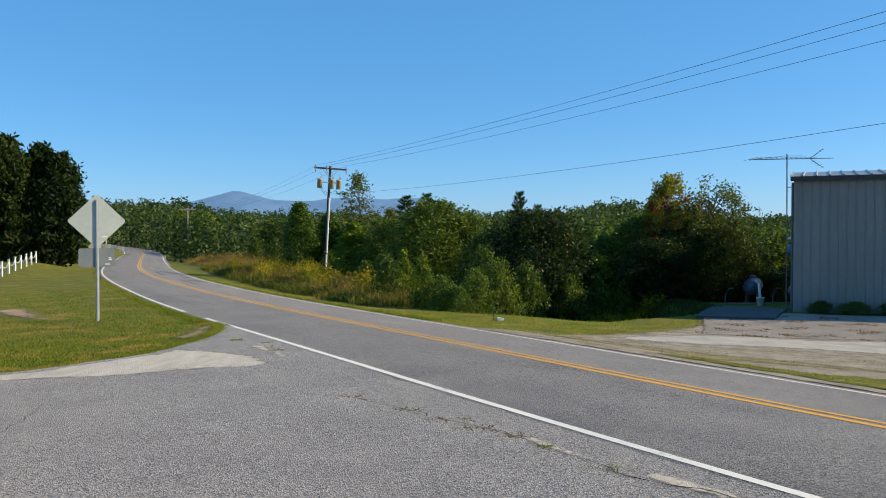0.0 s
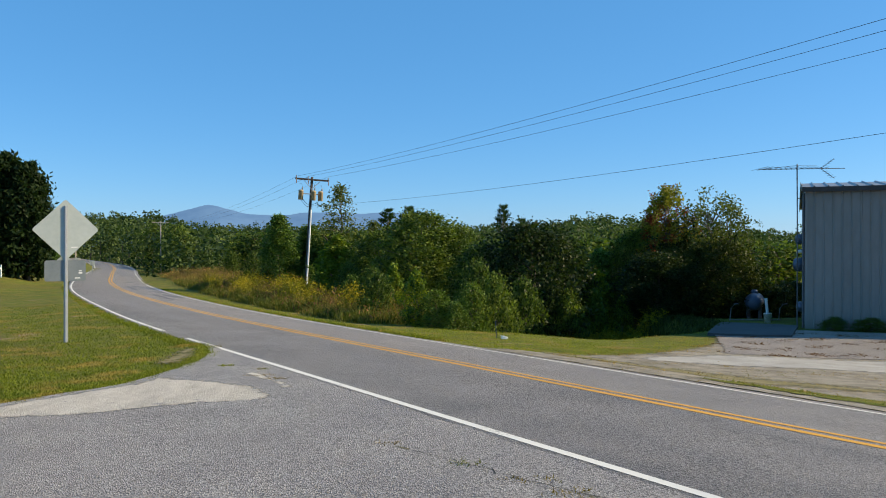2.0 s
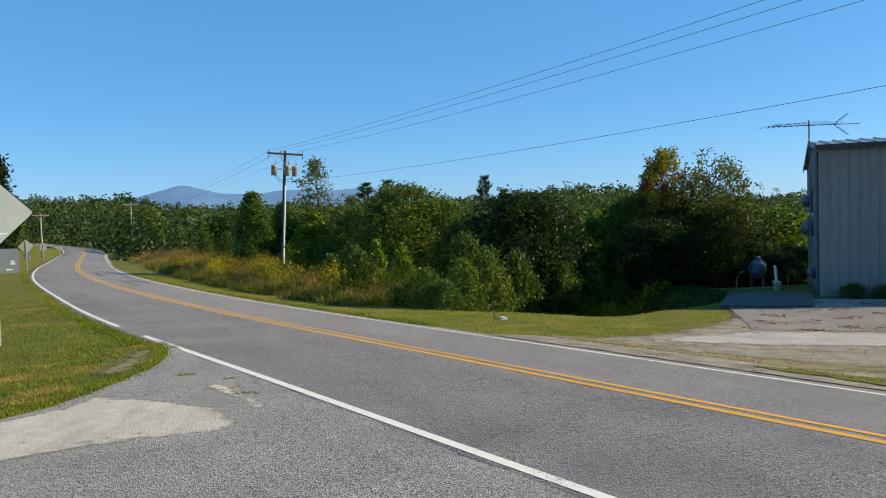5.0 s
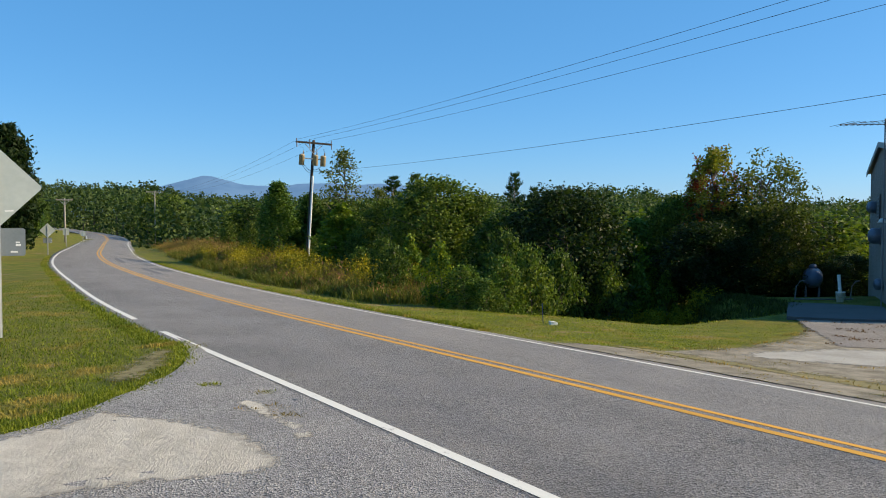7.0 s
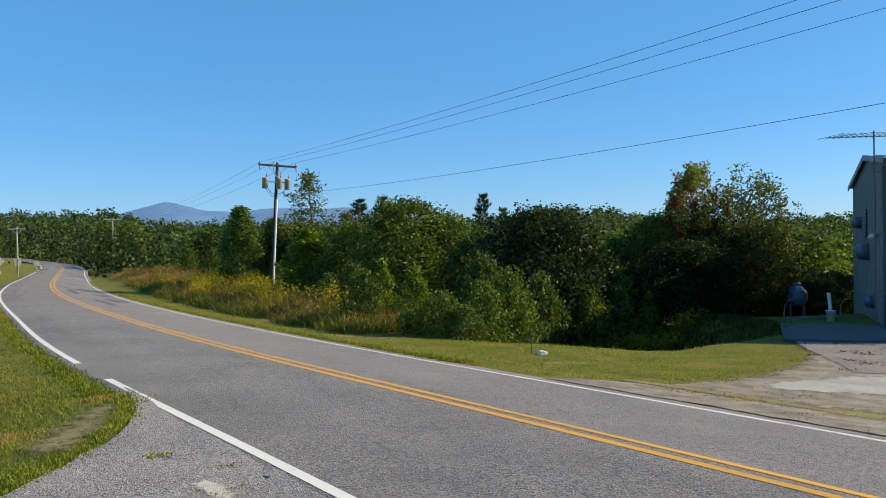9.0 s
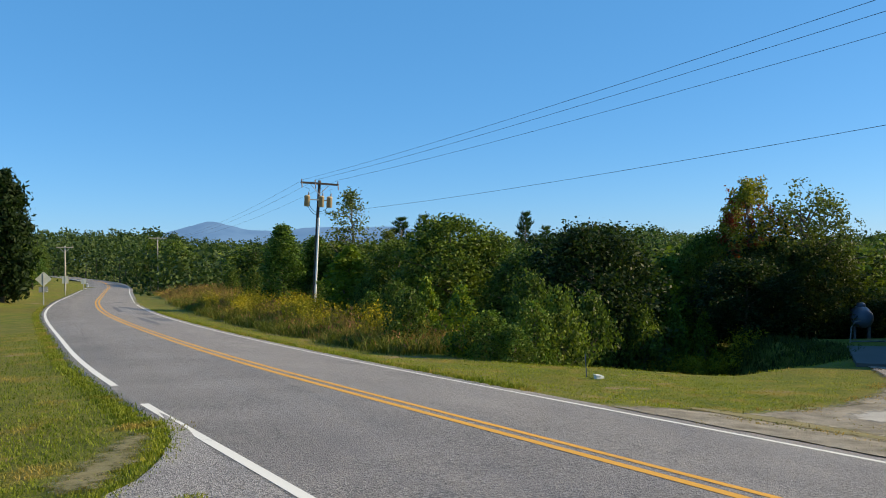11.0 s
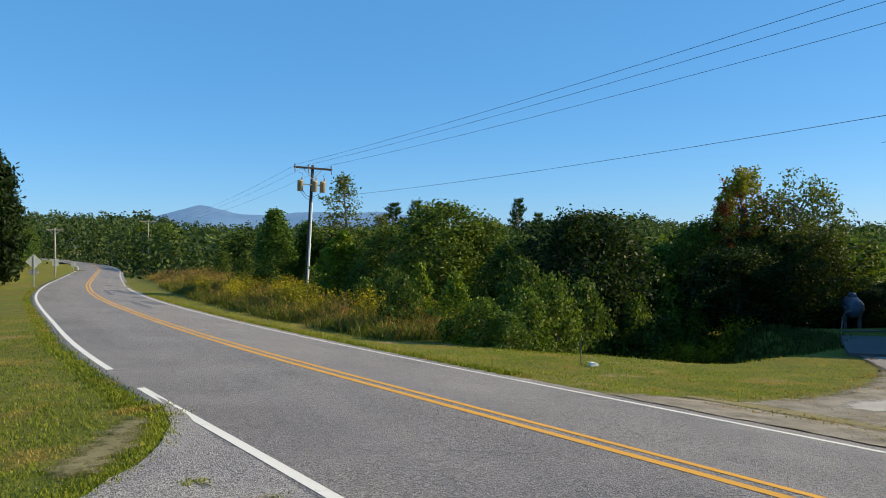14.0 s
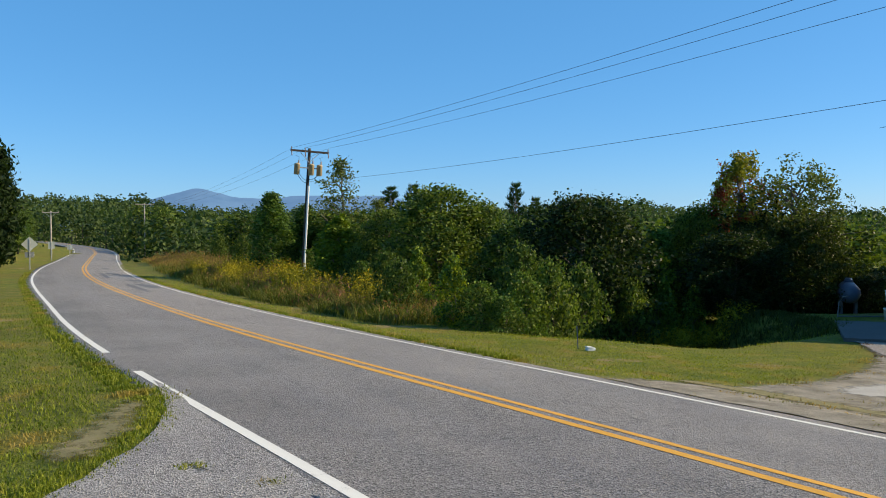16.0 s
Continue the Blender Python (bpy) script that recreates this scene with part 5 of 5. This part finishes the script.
for o in (-1.05, -0.28, 1.05):
    side1 = Vector((math.cos(radians(18)), math.sin(radians(18)), 0)) * o
    side2 = Vector((math.cos(radians(27)), math.sin(radians(27)), 0)) * o * 1.15
    wire(P1 + side1 + Vector((0, 0, 0.02)), P2 + side2, 0.62, 0.006, "dark overhead wire sagging between timber poles")
    wire(P1 + side1 + Vector((0, 0, 0.02)), P0 + side1, 1.3, 0.006, "dark overhead wire running on along the road")
wire(P1 + Vector((-0.1, 0, -2.0)), P2 + Vector((0, 0, -2.1)), 0.78, 0.006, "dark lower cable sagging between timber poles")

# ---- metal building ----
B_AT = Matrix.Translation((13.3, 29.4, -1.45)) @ Matrix.Rotation(math.atan2(-0.40, 0.917), 4, "Z")
B_LONG, B_DEEP, EAVE, RIDGE, BACK = 16.0, 8.4, 5.28, 5.72, 4.85
hall = thing("metal_building", "tan ribbed metal building with bare metal roof", "building", B_AT)


def ribbed(bm, p0, p1, z0, top, out, pitch=0.30, rib=0.03):
    """A ribbed sheet wall from p0 to p1 whose top follows a function of the way along."""
    p0, p1, out = Vector(p0), Vector(p1), Vector(out)
    length = (p1 - p0).length
    cuts, s = [], 0.0
    while s < length:
        for ds, d in ((0, 0), (pitch - 0.07, 0), (pitch - 0.05, rib), (pitch - 0.02, rib)):
            if s + ds < length:
                cuts.append((s + ds, d))
        s += pitch
    cuts.append((length, 0))
    prev = None
    for s, d in cuts:
        p = p0.lerp(p1, s / length)
        q = p + out * d
        col = [bm.verts.new((q.x, q.y, z0)), bm.verts.new((q.x, q.y, top(s / length)))]
        inner = p - out * 0.12
        col += [bm.verts.new((inner.x, inner.y, z0)), bm.verts.new((inner.x, inner.y, top(s / length)))]
        if prev:
            bm.faces.new((prev[0], col[0], col[1], prev[1]))
            bm.faces.new((prev[2], prev[3], col[3], col[2]))
            bm.faces.new((prev[1], col[1], col[3], prev[3]))
        prev = col
    return bm


def gable(f):
    return EAVE + (RIDGE - EAVE) * f / 0.5 if f < 0.5 else RIDGE + (BACK - RIDGE) * (f - 0.5) / 0.5


part("front_wall", ribbed(bmesh.new(), (0, 0, 0), (B_LONG, 0, 0), -0.3, lambda f: EAVE - 0.03, (0, -1, 0)), M_SIDING, hall, "tan ribbed metal siding")
side = part("gable_wall", ribbed(bmesh.new(), (0, 0.13, 0), (0, B_DEEP, 0), -0.6, lambda f: gable(f) - 0.03, (-1, 0, 0)), M_SIDING, hall, "tan ribbed metal siding")
part("gable_wall", ribbed(bmesh.new(), (B_LONG, 0.13, 0), (B_LONG, B_DEEP, 0), -0.6, lambda f: gable(f) - 0.03, (1, 0, 0)), M_SIDING, hall)
part("back_wall", ribbed(bmesh.new(), (0.13, B_DEEP + 0.01, 0), (B_LONG - 0.13, B_DEEP + 0.01, 0), -0.6, lambda f: BACK - 0.03, (0, 1, 0)), M_SIDING, hall)
for (y0, z0), (y1, z1) in (((-0.18, EAVE), (B_DEEP * 0.5, RIDGE)), ((B_DEEP * 0.5, RIDGE), (B_DEEP + 0.18, BACK))):
    bm = bmesh.new()
    x = -0.15
    prof = []
    while x < B_LONG + 0.15:
        prof += [(x, 0.0), (x + 0.36, 0.0), (x + 0.38, 0.045), (x + 0.42, 0.045), (x + 0.44, 0)]
        x += 0.46
    lo = [bm.verts.new((px, y0, z0 + pz)) for px, pz in prof]
    hi = [bm.verts.new((px, y1, z1 + pz)) for px, pz in prof]
    for k in range(len(prof) - 1):
        bm.faces.new((lo[k], lo[k + 1], hi[k + 1], hi[k]))
    r = part("roof", bm, M_ROOF, hall, "bare ribbed metal roofing")
    sol = r.modifiers.new("thickness", "SOLIDIFY")
    sol.thickness, sol.offset = 0.02, -1
part("fascia", box(bmesh.new(), (-0.16, -0.21, EAVE - 0.17), (B_LONG + 0.16, -0.185, EAVE + 0.0)), M_FASCIA, hall, "dark eave trim")
for (y0, z0), (y1, z1) in (((-0.2, EAVE), (B_DEEP * 0.5, RIDGE)), ((B_DEEP * 0.5, RIDGE), (B_DEEP + 0.2, BACK))):
    bm = bmesh.new()
    vs = [(-0.17, y0, z0 - 0.14), (-0.17, y1, z1 - 0.14), (-0.17, y1, z1 + 0.05), (-0.17, y0, z0 + 0.05)]
    f = bm.faces.new([bm.verts.new(v) for v in vs])
    e = bmesh.ops.extrude_face_region(bm, geom=[f])
    bmesh.ops.translate(bm, verts=[g for g in e["geom"] if isinstance(g, bmesh.types.BMVert)], vec=(0.02, 0, 0))
    part("rake_trim", bm, M_SIDING, hall)
part("corner_trim", box(bmesh.new(), (-0.05, -0.04, -0.3), (0.06, 0.12, EAVE - 0.05), 0.004), M_SIDING, hall)
part("downspout", tube(bmesh.new(), [(-0.10, 0.3, EAVE - 0.2), (-0.10, 0.3, 2.6), (-0.10, 0.32, 0.1)], 0.045, 8), M_GREYBOX, hall, "dark downpipe")

# fixtures on the gable wall
def wall_blower(y, z, r, name_label):
    root = thing("wall_blower", name_label, "blower", B_AT @ Matrix.Translation((-0.03, y, z)) @ Matrix.Rotation(radians(-90), 4, "Y"))
    part("drum", lathe(bmesh.new(), [(r * 0.8, 0), (r, 0.04), (r, r * 0.9), (r * 0.93, r * 1.15), (r * 0.6, r * 1.4), (0, r * 1.5)], 22), M_DRUM, root, "grey painted steel drum", True)
    part("flange", lathe(bmesh.new(), [(r * 1.15, 0), (r * 1.15, 0.03), (0, 0.03)], 22), M_GREYBOX, root)


wall_blower(5.9, 3.45, 0.22, "round grey blower mounted high on the building")
wall_blower(4.0, 2.4, 0.28, "large round grey blower mounted on the building")
wall_blower(2.9, 0.75, 0.2, "round grey blower low on the building")
lamp = thing("wall_light", "small white lamp on the metal building", "lamp", B_AT @ Matrix.Translation((-0.03, 1.9, 2.95)))
part("bracket", box(bmesh.new(), (-0.10, -0.05, -0.03), (0.0, 0.05, 0.03), 0.005), M_GREYBOX, lamp)
part("shade", lathe(bmesh.new(), [(0.06, 0.14), (0.16, 0.0), (0.15, 0.0), (0.05, 0.12)], 16, Matrix.Translation((-0.16, 0, -0.06))), M_WHITE, lamp, "white metal shade", True)
vent = thing("wall_vent", "dark louvred vent in the metal building", "vent", B_AT @ Matrix.Translation((-0.04, 4.6, 3.4)))
part("frame", box(bmesh.new(), (-0.03, -0.35, -0.5), (0.0, 0.35, 0.5), 0.005), M_FASCIA, vent)
for k in range(7):
    part("slat", box(bmesh.new(), (-0.05, -0.30, -0.01), (-0.03, 0.30, 0.05), 0, Matrix.Translation((0, 0, -0.42 + 0.13 * k)) @ Matrix.Rotation(radians(20), 4, "Y")), M_GREYBOX, vent)

# television aerial
aerial = thing("tv_aerial", "old metal television aerial on a thin mast", "aerial", B_AT @ Matrix.Translation((-0.30, 0.45, 0)))
part("mast", tube(bmesh.new(), [(0, 0, 0.02), (0, 0, 3.4), (-0.02, 0, EAVE + 0.9)], 0.022, 8), M_GREYBOX, aerial)
for zz in (3.0, 4.9):
    part("standoff", box(bmesh.new(), (0, -0.02, zz), (0.27, 0.02, zz + 0.03)), M_GREYBOX, aerial)
BZ = EAVE + 0.72
BOOM = Matrix.Translation((0, 0, BZ)) @ Matrix.Rotation(radians(24), 4, "Z") @ Matrix.Rotation(radians(-1), 4, "Y")
bm = tube(bmesh.new(), [(-1.45, 0, 0), (1.75, 0, 0)], 0.014, 8)
bmesh.ops.transform(bm, matrix=BOOM, verts=bm.verts)
part("boom", bm, M_GREYBOX, aerial)
for k, xx in enumerate(np.linspace(-1.4, 1.0, 13)):
    ln = 0.75 - 0.035 * k
    bm = tube(bmesh.new(), [(xx, -ln, 0.03), (xx, ln, 0.03)], 0.007, 5)
    bmesh.ops.transform(bm, matrix=BOOM, verts=bm.verts)
    part("rod", bm, M_GREYBOX, aerial)
for s in (-1, 1):
    bm = tube(bmesh.new(), [(0.85, 0, 0), (1.35, 0, s * 0.36)], 0.011, 6)
    bmesh.ops.transform(bm, matrix=BOOM, verts=bm.verts)
    part("corner_boom", bm, M_GREYBOX, aerial)
    for f in (0.3, 0.5, 0.7, 0.9):
        bm = tube(bmesh.new(), [(0.85 + 0.5 * f, -0.2, s * 0.36 * f), (0.85 + 0.5 * f, 0.2, s * 0.36 * f)], 0.006, 5)
        bmesh.ops.transform(bm, matrix=BOOM, verts=bm.verts)
        part("rod", bm, M_GREYBOX, aerial)
bm = tube(bmesh.new(), [(-1.3, 0, 0.02), (-0.05, 0, 0.12), (0.7, 0, 0.10)], 0.008, 5)
bmesh.ops.transform(bm, matrix=BOOM, verts=bm.verts)
part("stay", bm, M_GREYBOX, aerial)

# tank, bucket and pipes behind the pad
def ground_z(x, y):
    return float(land(np.array([x]), np.array([y]))[0])


TX, TY = 14.5, 37.4
tank = thing("gas_tank", "pale grey horizontal gas tank on short legs", "tank", Matrix.Translation((TX, TY, ground_z(TX, TY))) @ Matrix.Rotation(radians(-25), 4, "Z"))
tz = -0.9 - ground_z(TX, TY)
prof = [(0, -1.15), (0.18, -1.12), (0.32, -1.0), (0.39, -0.8), (0.39, 0.8), (0.32, 1.0), (0.18, 1.12), (0, 1.15)]
body = part("body", lathe(bmesh.new(), prof, 24, Matrix.Translation((0, 0.6, tz)) @ Matrix.Rotation(radians(90), 4, "X")), M_TANK, tank, "pale grey painted steel body", True)
part("valve_dome", lathe(bmesh.new(), [(0.16, -0.05), (0.16, 0.08), (0.1, 0.15), (0, 0.16)], 16, Matrix.Translation((0, 0.6, tz + 0.39))), M_TANK, body, "", True)
for yy in (0.0, 1.2):
    for xx in (-0.25, 0.25):
        part("leg", box(bmesh.new(), (xx - 0.04, yy - 0.05, -0.1), (xx + 0.04, yy + 0.05, tz - 0.28), 0.01), M_GREYBOX, tank)
BX, BY = 13.06, 32.25
bucket = thing("bucket", "white plastic bucket with a pipe standing in it", "bucket", (BX, BY, -1.37))
part("pail", lathe(bmesh.new(), [(0.12, 0), (0.155, 0.36), (0.165, 0.36), (0.165, 0.39), (0.148, 0.39), (0.11, 0.03), (0, 0.03)], 20), M_WHITE, bucket, "white plastic pail", True)
part("pipe", tube(bmesh.new(), [(0.0, 0, 0.05), (-0.02, 0, 0.5), (-0.07, 0, 0.98)], 0.055, 12), M_WHITE, bucket, "white plastic pipe")
part("handle", tube(bmesh.new(), [(-0.16, 0, 0.36), (-0.13, -0.12, 0.24), (0, -0.17, 0.20), (0.13, -0.12, 0.24), (0.16, 0, 0.36)], 0.006, 5), M_GALV, bucket)
rack = thing("pipe_rail", "low bent metal pipe rail behind the pad", "rail", (12.0, 33.2, -1.37))
for x0 in (0.0, 2.0):
    part("loop", tube(bmesh.new(), [(x0 - 0.1, 0, 0), (x0 - 0.05, 0, 0.5), (x0 + 0.08, 0, 0.68), (x0 + 0.25, 0, 0.7)], 0.022, 8), M_GREYBOX, rack)
part("rail", tube(bmesh.new(), [(-0.1, 0, 0.04), (1.0, 0, 0.03), (2.0, 0, 0.04)], 0.022, 8), M_GREYBOX, rack)

# ---- small things on the verge ----
WX, WY = 1.97, 24.4
wz = ground_z(WX, WY)
lid = thing("valve_box", "small white plastic box lying on the grass", "box", Matrix.Translation((WX, WY, wz)) @ Matrix.Rotation(radians(15), 4, "Z") @ Matrix.Scale(0.68, 4))
part("case", box(bmesh.new(), (-0.15, -0.1, 0.0), (0.14, 0.1, 0.10), 0.02), M_WHITE, lid)
part("cover", box(bmesh.new(), (-0.17, -0.12, 0.10), (0.05, 0.12, 0.13), 0.01, Matrix.Rotation(radians(6), 4, "Y")), M_WHITE, lid)
stake = thing("marker_stake", "thin dark blue marker stake in the grass", "stake", (WX - 0.22, WY + 0.3, ground_z(WX - 0.22, WY + 0.3)))
part("rod", box(bmesh.new(), (-0.01, -0.005, -0.1), (0.01, 0.005, 0.52), 0.003, Matrix.Rotation(radians(-3), 4, "Y")), M_MARKER, stake)
# low shrubs against the front wall
for n in range(9):
    p = B_AT @ Vector((0.9 + n * 1.15, -0.55, 0))
    plant("dull", p.x, p.y, -0.95 - 0.15 * (n % 3), 0.36 + 0.08 * (n % 2), n * 1.3, "shrubs along the wall")
